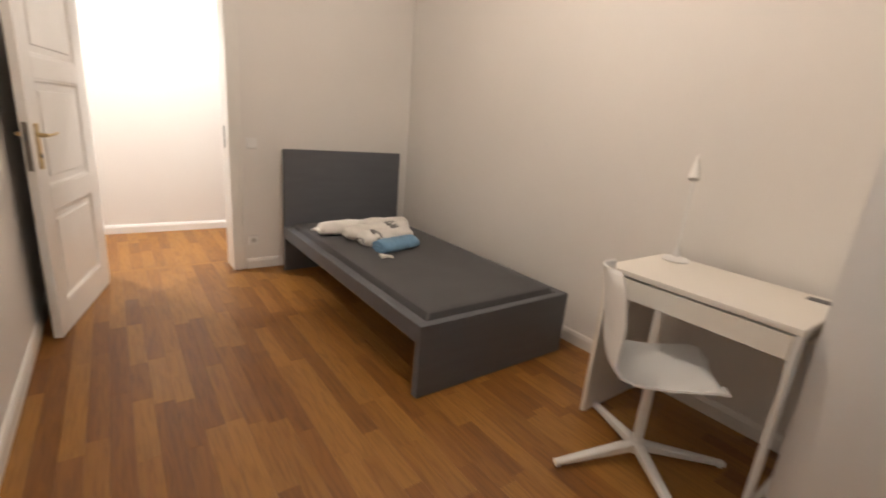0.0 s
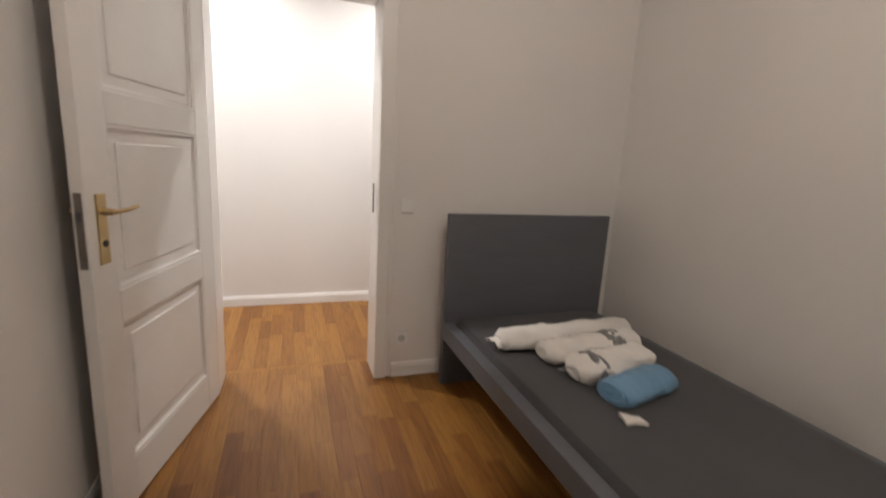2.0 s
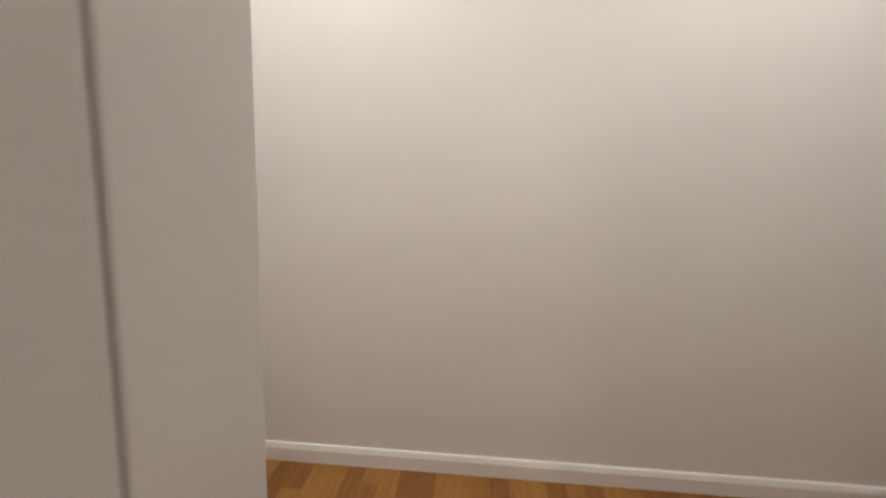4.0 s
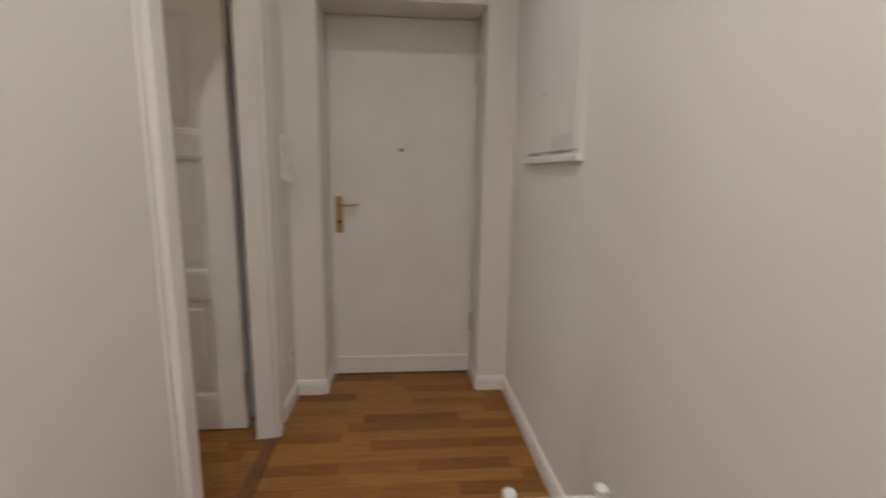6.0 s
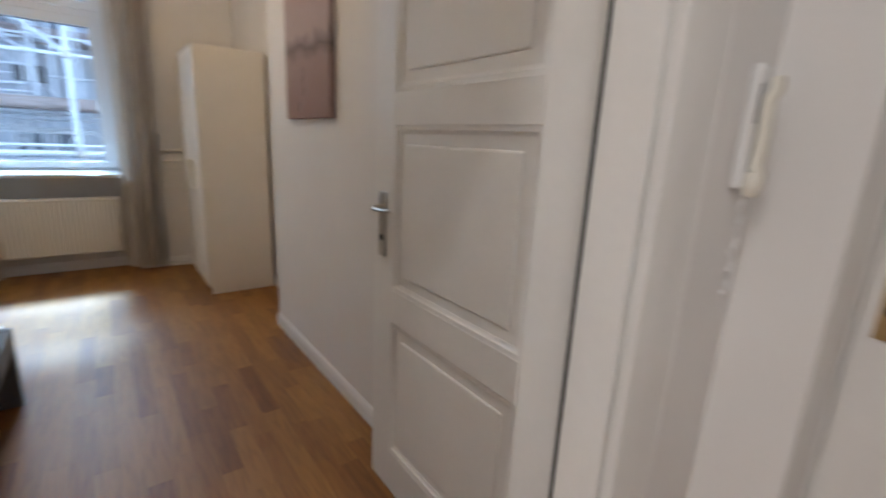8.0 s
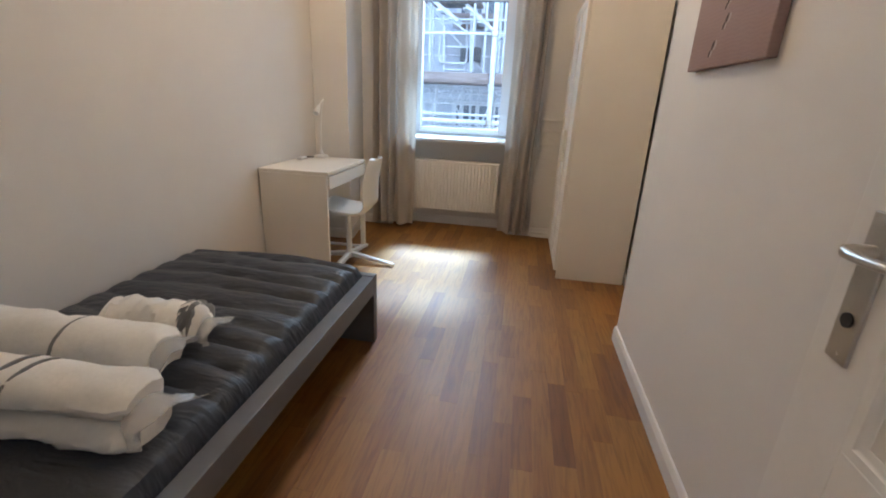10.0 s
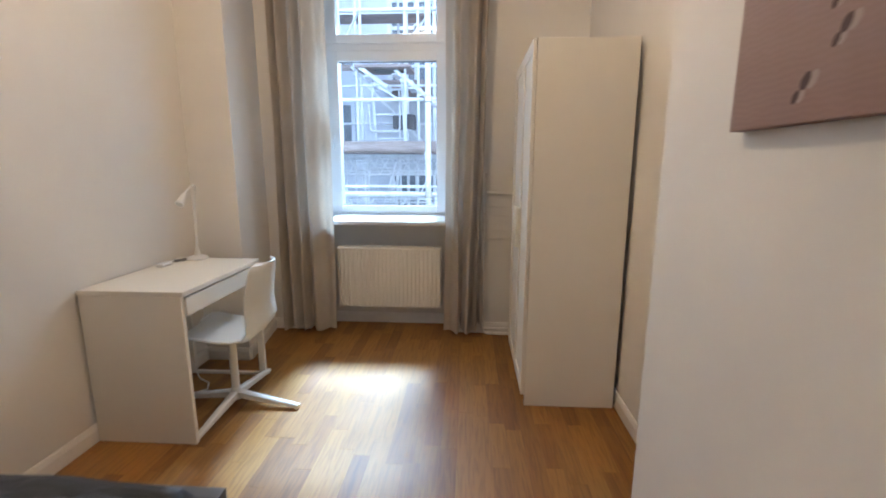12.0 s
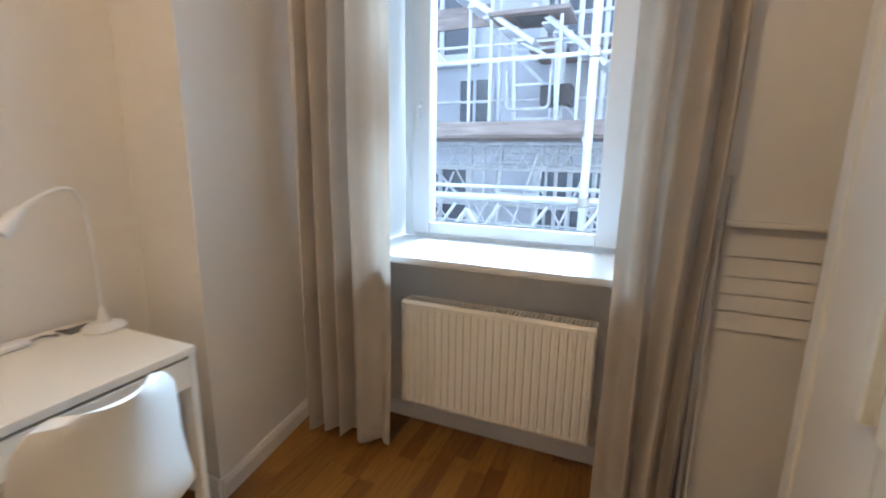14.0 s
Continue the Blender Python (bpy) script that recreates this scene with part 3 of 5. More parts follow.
def mattress(m, mat, label, ripple, zt=0.408):
    """A soft block with rounded edges; ripple: height of the creases across it."""
    x0, x1, y0, y1, zb, r = 0.063, 0.987, 0.050, 2.045, 0.304, 0.034 + 0.35 * ripple
    nx, ny = 44, 110
    bm = shape()
    rows = []
    for j in range(ny + 1):
        row = []
        for i in range(nx + 1):
            x, y = x0 + (x1 - x0) * i / nx, y0 + (y1 - y0) * j / ny
            d = min(x - x0, x1 - x, y - y0, y1 - y)
            z = zt - (r - math.sqrt(max(0, r * r - (r - d) ** 2)) if d < r else 0)
            soft = 0.004 * noise.noise(Vector((x * 3, y * 3, 1.7)))
            if ripple:
                slack = 1 - 0.85 * smoothstep((y - 0.95) / 0.4)
                soft += 0.030 * slack * math.sin(math.pi * (x - x0) / (x1 - x0)) ** 0.5
                side = 1 - (x - x0) / (x1 - x0)
                q = (y + 0.085 * noise.noise(Vector((x * 2.2, y * 2.5, 5))) + 0.03 * (x - 0.5)) / 0.128
                bulge = abs(math.sin(math.pi * q)) ** 0.55 - 0.75
                soft += slack * ripple * bulge * (0.55 + 0.5 * side) * (0.8 + 0.6 * noise.noise(Vector((x * 1.1, math.floor(q) * 3.7, 3))))
                soft += 0.15 * slack * ripple * noise.noise(Vector((x * 7, y * 19, 8)))
            row.append(bm.verts.new((x, y, z + soft * smoothstep(d / 0.05))))
        rows.append(row)
    for j in range(ny):
        for i in range(nx):
            bm.faces.new((rows[j][i], rows[j][i + 1], rows[j + 1][i + 1], rows[j + 1][i]))
    rim = [rows[0][i] for i in range(nx + 1)] + [rows[j][nx] for j in range(1, ny + 1)] + [rows[ny][i] for i in range(nx - 1, -1, -1)] + [rows[j][0] for j in range(ny - 1, 0, -1)]
    foot = [bm.verts.new((v.co.x, v.co.y, zb)) for v in rim]
    for k in range(len(rim)):
        bm.faces.new((rim[k], foot[k], foot[(k + 1) % len(rim)], rim[(k + 1) % len(rim)]))
    bm.faces.new(foot)
    return solid("mattress", bm, mat, label, "mattress", m, "mattresses")


def roll(bm, a, b, rx, rz, seed, lumps=0.012, pinch=0.5, n=28, sides=22, spiral=0.0):
    """A rolled soft bundle from a to b, a little flattened, its ends drawn in."""
    a, b = Vector(a), Vector(b)
    d = (b - a).normalized()
    side = d.cross(Vector((0, 0, 1))).normalized()
    rings = []
    for i in range(n + 1):
        u = i / n
        e = min(u, 1 - u) * (b - a).length
        k = pinch + (1 - pinch) * math.sqrt(max(0.0, 1 - (1 - min(1, e / 0.05)) ** 2))
        c = a.lerp(b, u)
        ring = []
        for s in range(sides):
            t = 2 * math.pi * s / sides
            w = 1 + lumps / rx * noise.noise(Vector((u * 7 + seed, math.cos(t) * 1.3, math.sin(t) * 1.3 + seed)))
            w += 0.6 * lumps / rx * noise.noise(Vector((u * 30 + seed, math.cos(t) * 4, math.sin(t) * 4)))
            cc, ss = math.cos(t), math.sin(t)
            z = rz * k * w * ss
            if ss < 0:
                z = max(z, -rz * 0.82)
            ring.append(bm.verts.new(c + side * rx * k * w * cc + Vector((0, 0, z))))
        rings.append(ring)
    for p, q in zip(rings, rings[1:]):
        for s in range(sides):
            bm.faces.new((p[s], p[(s + 1) % sides], q[(s + 1) % sides], q[s]))
    bm.faces.new(rings[0][::-1])
    bm.faces.new(rings[-1])
    return bm


def film_tuft(bm, at, direction, size, seed):
    """Crumpled wrapping foil that sticks out of a roll's end."""
    rnd = random.Random(seed)
    d = Vector(direction).normalized()
    side = d.cross(Vector((0, 0, 1))).normalized()
    rows = []
    for i in range(7):
        u = i / 6
        row = []
        for j in range(9):
            t = math.pi * (j / 8)
            rad = size * (0.75 + 0.5 * u) * (1 + 0.2 * rnd.uniform(-1, 1) * u)
            row.append(Vector(at) + d * (u * size * 0.9 * (1 + 0.15 * rnd.uniform(-1, 1) * u)) + side * rad * math.cos(t) + Vector((0, 0, max(-size * 0.8, rad * math.sin(t) * (1 - 0.55 * u) - size * 0.3))))
        rows.append(row)
    grid_solid(bm, rows, 0.002)
    return bm


BED_A, BED_B = pose(1.25, -2.09, 0), pose(-1.367, -1.922, 0)
bed(BED_A, "low single bed in grey-stained veneer with tall headboard")
bed(BED_B, "low single bed in grey-stained veneer near the desk")
mattress(BED_A, SHEET, "mattress under a smooth dark grey fitted sheet", 0.0)
mattress(BED_B, QUILTGREY, "mattress under a creased dark grey fitted sheet", 0.036, 0.434)
TOP = 0.408
p = thing("wrapped_pillow", "long white rolled pillow in clear wrapping", "pillow")
part("roll", roll(shape(), (1.36, -0.50, TOP + 0.052), (2.14, -0.475, TOP + 0.052), 0.064, 0.056, 1.0, lumps=0.012), ROLLW, p)
part("wrapping_end", film_tuft(shape(), (1.37, -0.50, TOP + 0.045), (-1, -0.1, 0), 0.045, 3), ROLLW, p)
part("label_strip", box(shape(), 1.62, 1.66, -0.50, -0.48, TOP + 0.1065, TOP + 0.110), GREYT, p, "small dark printed mark")
p = thing("wrapped_quilt", "white rolled quilt with grey printed wrapping", "quilt")
part("roll", roll(shape(), (1.50, -0.665, TOP + 0.05), (2.06, -0.62, TOP + 0.05), 0.074, 0.054, 5.0, lumps=0.020), ROLLW, p)
part("label_patch", roll(shape(), (1.82, -0.64, TOP + 0.052), (1.96, -0.63, TOP + 0.052), 0.077, 0.057, 5.0, lumps=0.012), GREYT, p, "grey printed wrapping")
p = thing("wrapped_towel_bundle", "white rolled towel bundle with grey printed wrapping", "towel")
part("roll", roll(shape(), (1.545, -0.845, TOP + 0.045), (1.98, -0.775, TOP + 0.045), 0.082, 0.052, 9.0, lumps=0.022), ROLLW, p)
part("label_patch", roll(shape(), (1.60, -0.835, TOP + 0.047), (1.70, -0.82, TOP + 0.047), 0.085, 0.055, 9.0, lumps=0.014), GREYT, p, "grey printed wrapping")
part("wrapping_end", film_tuft(shape(), (1.56, -0.842, TOP + 0.04), (-1, -0.15, 0), 0.045, 14), FILM, p, "crumpled clear film")
p = thing("blue_towel", "light blue terry towel folded into a roll", "towel")
part("roll", roll(shape(), (1.585, -1.035, TOP + 0.038), (1.905, -0.955, TOP + 0.038), 0.082, 0.047, 12.0, lumps=0.010, pinch=0.86), BLUE, p)
d = Vector((-0.970, -0.2425, 0))
side = Vector((0.2425, -0.970, 0))
bm = tube(shape(), [Vector((1.587, -1.0345, TOP + 0.038)) + d * 0.002 + side * (0.009 * q) * math.cos(1.1 * q) + Vector((0, 0, 0.0052 * q * math.sin(1.1 * q))) for q in [0.4 * k for k in range(19)]], 0.006, 8)
part("rolled_edge", bm, BLUE, p, "spiral of the rolled towel end")
bm = shape()
rows = [[(1.530 + 0.075 * u + 0.01 * v, -1.185 + 0.055 * v - 0.02 * u, TOP + 0.012 + 0.008 * math.sin(3 * u + 2 * v)) for u in (0, 0.33, 0.66, 1)] for v in (0, 0.5, 1)]
grid_solid(bm, rows, 0.014)
solid("soap_sachet", bm, ROLLW, "small white paper sachet lying on the bed", "sachet")

TOP = 0.43
p = thing("wrapped_pillow", "white pillow folded in two with cord ties in clear wrapping", "pillow")
part("roll", roll(shape(), (-1.225, -0.645, TOP + 0.036), (-0.400, -0.620, TOP + 0.036), 0.088, 0.044, 21.0, lumps=0.014, pinch=0.7), ROLLW, p)
part("roll", roll(shape(), (-1.205, -0.660, TOP + 0.104), (-0.400, -0.635, TOP + 0.104), 0.082, 0.042, 22.0, lumps=0.014, pinch=0.7), ROLLW, p)
part("wrapping_end", film_tuft(shape(), (-1.195, -0.650, TOP + 0.072), (-1, 0.05, 0), 0.082, 5), FILM, p, "crumpled clear film")
for cx in (-0.90, -0.845):
    part("cord", roll(shape(), (cx, -0.651, TOP + 0.104), (cx + 0.007, -0.651, TOP + 0.104), 0.085, 0.045, 23.0, lumps=0.0, pinch=1.0, n=2), GREYT, p, "thin grey cord")
p = thing("wrapped_quilt", "long white rolled quilt with cord ties in clear wrapping", "quilt")
part("roll", roll(shape(), (-1.065, -0.880, TOP + 0.064), (-0.370, -0.855, TOP + 0.064), 0.098, 0.080, 31.0, lumps=0.014, pinch=0.72), ROLLW, p)
part("wrapping_end", film_tuft(shape(), (-1.035, -0.880, TOP + 0.075), (-1, -0.12, 0), 0.085, 8), FILM, p, "crumpled clear film")
part("cord", roll(shape(), (-0.79, -0.870, TOP + 0.064), (-0.783, -0.870, TOP + 0.064), 0.101, 0.083, 33.0, lumps=0.0, pinch=1.0, n=2), GREYT, p, "thin grey cord")
p = thing("towel_pack", "white towels in crumpled clear film with dark print", "towel")
part("roll", roll(shape(), (-1.060, -1.060, TOP + 0.066), (-0.720, -1.035, TOP + 0.066), 0.080, 0.072, 41.0, lumps=0.02), ROLLW, p)
part("label_patch", roll(shape(), (-1.045, -1.059, TOP + 0.068), (-0.990, -1.055, TOP + 0.068), 0.083, 0.075, 42.0, lumps=0.02, pinch=0.85), GREYT, p, "grey printed wrapping")
part("wrapping_end", film_tuft(shape(), (-1.050, -1.055, TOP + 0.06), (-1, -0.1, 0), 0.065, 9), FILM, p, "crumpled clear film")


# ---- desks, chairs, lamps ----
def desk(m, label):
    """Local: front edge at x = 0, wall side at x = 0.5, panel end at y = 0, leg-frame end at y = -0.73."""
    d = thing("desk", label, "desk", m, "writing desks")
    part("tabletop", box(shape(), 0, 0.5, -0.73, 0, 0.726, 0.75, bevel=0.003), FURN, d)
    part("side_panel", box(shape(), 0.012, 0.495, -0.022, 0, 0.001, 0.7255, bevel=0.002), FURN, d)
    part("drawer_front", box(shape(), 0.004, 0.022, -0.706, -0.026, 0.630, 0.717, bevel=0.002), FURN, d)
    part("drawer_box", box(shape(), 0.0225, 0.40, -0.70, -0.03, 0.640, 0.70, bevel=0.001), FURN, d)
    part("back_rail", box(shape(), 0.472, 0.49, -0.70, -0.0225, 0.56, 0.7255, bevel=0.002), FURN, d)
    part("front_leg", box(shape(), 0.004, 0.044, -0.728, -0.7065, 0.021, 0.7255, bevel=0.003), STEELW, d)
    part("rear_leg", box(shape(), 0.456, 0.496, -0.728, -0.7065, 0.021, 0.7255, bevel=0.003), STEELW, d)
    part("floor_runner", box(shape(), 0.004, 0.496, -0.728, -0.7065, 0.001, 0.0205, bevel=0.003), STEELW, d)
    part("cable_outlet", box(shape(), 0.40, 0.455, -0.70, -0.62, 0.7505, 0.753, bevel=0.001), DARKMETAL, d, "dark cable outlet")
    return d


def chair(m, angles, label):
    """A moulded shell on a column with a four-star foot; the seat faces +x."""
    c = thing("swivel_chair", label, "chair", m, "desk chairs")
    prof = [(0.215, 0.424), (0.205, 0.434), (0.16, 0.436), (0.08, 0.420), (0.0, 0.408), (-0.09, 0.404), (-0.15, 0.418), (-0.188, 0.460),
            (-0.205, 0.53), (-0.218, 0.61), (-0.232, 0.695), (-0.246, 0.77), (-0.254, 0.807), (-0.260, 0.818)]
    fine = []
    for k in range(len(prof) - 1):
        for s in (0.0, 0.5):
            fine.append((prof[k][0] + (prof[k + 1][0] - prof[k][0]) * s, prof[k][1] + (prof[k + 1][1] - prof[k][1]) * s))
    fine.append(prof[-1])
    rows = []
    nf = len(fine) - 1
    for k, (x, z) in enumerate(fine):
        u = k / nf
        half = 0.192 - 0.030 * smoothstep((u - 0.45) / 0.45)
        half *= math.sqrt(max(0.05, 1 - max(0, (0.10 - u) / 0.12) ** 2))
        half *= math.sqrt(max(0.30, 1 - max(0, (u - 0.75) / 0.27) ** 2))
        back = smoothstep((u - 0.45) / 0.3)
        row = []
        for j in range(17):
            v = -1 + j / 8
            dish = v * v
            row.append((x + back * 0.055 * dish + 0.0 * v, half * v, z + (1 - back) * 0.028 * dish * dish))
        rows.append(row)
    shell = part("seat_shell", grid_solid(shape(), rows, 0.009), PLASTIC, c)
    part("seat_plate", box(shape(), -0.09, 0.09, -0.07, 0.07, 0.380, 0.402, bevel=0.004), STEELW, c)
    part("column", tube(shape(), [(0, 0, 0.07), (0, 0, 0.388)], 0.021, 16), STEELW, c)
    part("hub", lathe(shape(), [(0.034, 0.035), (0.036, 0.06), (0.028, 0.085), (0.022, 0.10)], (0, 0, 0), 18), STEELW, c)
    for a in angles:
        ca, sa = math.cos(radians(a)), math.sin(radians(a))
        bm = shape()
        rows = []
        for i in range(9):
            u = i / 8
            r0, w, zt, zb = 0.02 + 0.35 * u, 0.021 - 0.006 * u, 0.083 - 0.055 * u, 0.045 - 0.034 * u
            rows.append([Vector((r0 * ca - o * sa, r0 * sa + o * ca, z)) for o, z in ((-w, zb), (w, zb), (w, zt - 0.006), (w * 0.6, zt), (-w * 0.6, zt), (-w, zt - 0.006))])
        vs = [[bm.verts.new(q) for q in row] for row in rows]
        for p_, q_ in zip(vs, vs[1:]):
            for k in range(6):
                bm.faces.new((p_[k], p_[(k + 1) % 6], q_[(k + 1) % 6], q_[k]))
        bm.faces.new(vs[0][::-1])
        bm.faces.new(vs[-1])
        leg = part("leg", bm, STEELW, c)
        part("glide", lathe(shape(), [(0.012, 0.001), (0.012, 0.012)], (0.355 * ca, 0.355 * sa, 0), 12), PLASTIC, leg)
    return c


def desk_lamp(line, m_label):
    """A small gooseneck lamp with a conical head; line: points up the neck from the desk to the head."""
    l = thing("desk_lamp", m_label, "lamp", None, "desk lamps")
    bx, by, bz = line[0]
    part("base", lathe(shape(), [(0.058, 0), (0.060, 0.006), (0.052, 0.014), (0.020, 0.022), (0.012, 0.05), (0.008, 0.07)], (bx, by, bz + 0.001), 28), PLASTIC, l)
    ctrl = [Vector(q) for q in line]
    ctrl = [ctrl[0] * 2 - ctrl[1]] + ctrl + [ctrl[-1] * 2 - ctrl[-2]]
    pts = []
    for k in range(1, len(ctrl) - 2):
        q0, q1, q2, q3 = ctrl[k - 1:k + 3]
        for i in range(6):
            u = i / 6
            pts.append(0.5 * (2 * q1 + (q2 - q0) * u + (2 * q0 - 5 * q1 + 4 * q2 - q3) * u * u + (3 * q1 - q0 - 3 * q2 + q3) * u ** 3))
    pts.append(ctrl[-2])
    part("gooseneck", tube(shape(), pts[2:], 0.0055, 10), PLASTIC, l)
    d = (pts[-1] - pts[-4]).normalized()
    q0 = pts[-1]
    part("shade", tube(shape(), [q0 - d * 0.03, q0 - d * 0.015, q0 + d * 0.02, q0 + d * 0.045], 0.010, 18, 0.0235), PLASTIC, l)
    part("diffuser", tube(shape(), [q0 + d * 0.0455, q0 + d * 0.047], 0.0185, 18), PAPER, l, "grey lamp lens, switched off")
    return l


desk(pose(1.902, -2.546, 0), "white foil writing desk with one drawer, cable outlet")
desk(pose(-0.803, -2.637, 0), "white foil writing desk with one drawer beside the pier")
chair(pose(1.845, -2.875, 0, 0, 0, -50), [114, 208, 287, 10], "white moulded swivel chair turned aside at the desk")
chair(pose(-0.788, -3.015, 0, 0, 0, 2), [172, 86, -4, 266], "white moulded swivel chair pushed under the desk")
desk_lamp([(2.315, -2.645, 0.75), (2.315, -2.645, 0.95), (2.308, -2.648, 1.12), (2.275, -2.66, 1.225), (2.235, -2.678, 1.245), (2.205, -2.69, 1.22), (2.192, -2.697, 1.19)], "small white gooseneck desk lamp, switched off")
desk_lamp([(-0.44, -3.335, 0.75), (-0.445, -3.333, 0.92), (-0.462, -3.322, 1.09), (-0.495, -3.285, 1.175), (-0.519, -3.235, 1.195), (-0.525, -3.165, 1.165), (-0.525, -3.125, 1.13)], "small white gooseneck desk lamp, switched off")
bm = shape()
box(bm, -0.40, -0.355, -3.17, -3.08, 0.751, 0.772, bevel=0.008)
adaptor = solid("power_adaptor", bm, PLASTIC, "small white plug adaptor on the desk", "adaptor")
bm = tube(shape(), [(-0.375, -3.17, 0.758), (-0.36, -3.21, 0.757), (-0.39, -3.235, 0.757), (-0.35, -3.25, 0.757), (-0.37, -3.27, 0.757)], 0.0035, 8)
part("cable", bm, GREYT, adaptor, "thin grey cable")


# ---- wardrobe ----
def wardrobe():
    """Local: back at x = 0, front at x = 0.5, near side at y = 0, far side at y = -0.78."""
    w = thing("wardrobe", "tall white two-door wardrobe with cream handles standing in the niche", "wardrobe", pose(-2.862, -3.084, 0))
    part("side_panel", box(shape(), 0, 0.48, -0.018, 0, 0.001, 1.90, bevel=0.0015), FURN, w)
    part("side_panel", box(shape(), 0, 0.48, -0.78, -0.762, 0.001, 1.90, bevel=0.0015), FURN, w)
    part("top_panel", box(shape(), 0, 0.48, -0.7615, -0.0185, 1.882, 1.90, bevel=0.0015), FURN, w)
    part("bottom_panel", box(shape(), 0, 0.48, -0.7615, -0.0185, 0.06, 0.078), FURN, w)
    part("plinth", box(shape(), 0.44, 0.458, -0.7615, -0.0185, 0.001, 0.0595), FURN, w)
    part("back_panel", box(shape(), 0.002, 0.006, -0.7615, -0.0185, 0.0785, 1.8815), FURN, w)
    for y0, y1, hy in ((-0.388, -0.003, -0.345), (-0.777, -0.392, -0.435)):
        dr = part("door", box(shape(), 0.4825, 0.4925, y0, y1, 0.065, 1.897, bevel=0.001), FURN, w)
        for a, b, c, d in ((y0, y0 + 0.055, 0.065, 1.897), (y1 - 0.055, y1, 0.065, 1.897), (y0 + 0.0555, y1 - 0.0555, 0.065, 0.125), (y0 + 0.0555, y1 - 0.0555, 1.837, 1.897)):
            part("frame_strip", box(shape(), 0.4927, 0.5005, a, b, c, d, bevel=0.0015), FURN, dr)
        part("handle", box(shape(), 0.501, 0.526, hy - 0.018, hy + 0.018, 0.83, 1.06, bevel=0.004), CREAM, dr, "cream wooden bar handle")


wardrobe()


# ---- curtains, radiator, pipes ----
def curtain(x0, x1, folds, seed, label, yc=-4.06, flare=0.0, gather=0):
    """Folds along x; gather: +1 or -1, the end (x1 or x0) where they crowd deeper together."""
    rnd = random.Random(seed)
    ph = rnd.uniform(0, 6)
    rows = []
    nu = folds * 16
    for i in range(31):
        z = 0.045 + (2.93 - 0.045) * i / 30
        row = []
        for j in range(nu + 1):
            u = j / nu
            k = {1: u, -1: 1 - u, 0: 0.5}[gather]
            a = 2 * math.pi * folds * (k ** 1.4 if gather else u) + ph + 0.9 * noise.noise(Vector((u * 3, z * 0.6, seed)))
            amp = (0.038 + 0.024 * noise.noise(Vector((u * 5, z * 0.5, seed + 3)))) * (0.55 + 0.9 * k)
            x = x0 - flare * (1 - u) * z / 2.93 + (x1 - x0) * u + 0.010 * math.cos(a * 0.5 + z) + 0.012 * noise.noise(Vector((seed, z * 1.1, u * 2)))
            row.append((x, yc + amp * math.sin(a) + 0.012 * noise.noise(Vector((u * 2, z, seed + 7))), z + (0.012 * math.sin(a * 0.7) if i == 0 else 0)))
        rows.append(row)
    c = thing("curtain", label, "curtain", None, "window curtains")
    part("fabric", grid_solid(shape(), rows, 0.003), CURT, c)
    hem = [[(p[0], p[1] + s, p[2] + dz) for p in rows[0]] for dz, s in ((0.0, 0.0025), (0.06, 0.0025))]
    part("hem", grid_solid(shape(), hem, 0.003), CURT, c)
    return c


curtain(-1.055, -0.655, 4, 3, "floor-length grey linen curtain gathered beside the window", gather=1)
curtain(-2.13, -1.885, 3, 11, "floor-length grey linen curtain gathered near the wardrobe", flare=0.085, gather=-1)
# Unseen, added to stop the sun reaching the first room's floor.
curtain(0.70, 2.02, 10, 21, "added unseen grey linen curtain that keeps the sun out")
bm = tube(shape(), [(-2.5, -4.06, 2.955), (-0.53, -4.06, 2.955)], 0.012, 12)
solid("curtain_rod", bm, STEELW, "white metal curtain rod above the window", "curtain rod")

rad = thing("radiator", "white ribbed panel radiator under the window board", "radiator", pose(-1.44, -4.19, 0.178))
rows = []
for z, inset in ((0, 0.012), (0.012, 0.003), (0.03, 0), (0.25, 0), (0.465, 0), (0.482, 0.003), (0.494, 0.012)):
    row = []
    n_rib = 25
    for j in range(n_rib * 6 + 1):
        u = j / (n_rib * 6)
        x = -0.41 + 0.82 * u
        s = max(0.0, math.sin(2 * math.pi * n_rib * u)) ** 0.5
        mid = smoothstep((z - 0.012) / 0.02) * smoothstep((0.482 - z) / 0.02)
        row.append((x, -inset - 0.009 * (1 - s) * mid, z))
    rows.append(row)
part("front_panel", grid_solid(shape(), rows, 0.003), RADW, rad)
part("rear_panel", box(shape(), -0.41, 0.41, -0.095, -0.085, 0.0, 0.494, bevel=0.003), RADW, rad)
for s in (-0.412, 0.404):
    part("side_cover", box(shape(), s, s + 0.008, -0.092, -0.008, 0.004, 0.492, bevel=0.002), RADW, rad)
bm = shape()
for k in range(48):
    box(bm, -0.40 + k * 0.0168, -0.40 + k * 0.0168 + 0.006, -0.083, -0.014, 0.484, 0.493)
box(bm, -0.403, 0.403, -0.016, -0.012, 0.482, 0.496)
part("top_grille", bm, RADW, rad)
for s in (-0.3, 0.3):
    part("bracket", box(shape(), s - 0.015, s + 0.015, -0.169, -0.096, 0.1, 0.4), RADW, rad)
pipes = thing("heating_pipes", "pair of thin white heating pipes along the wall", "pipes")
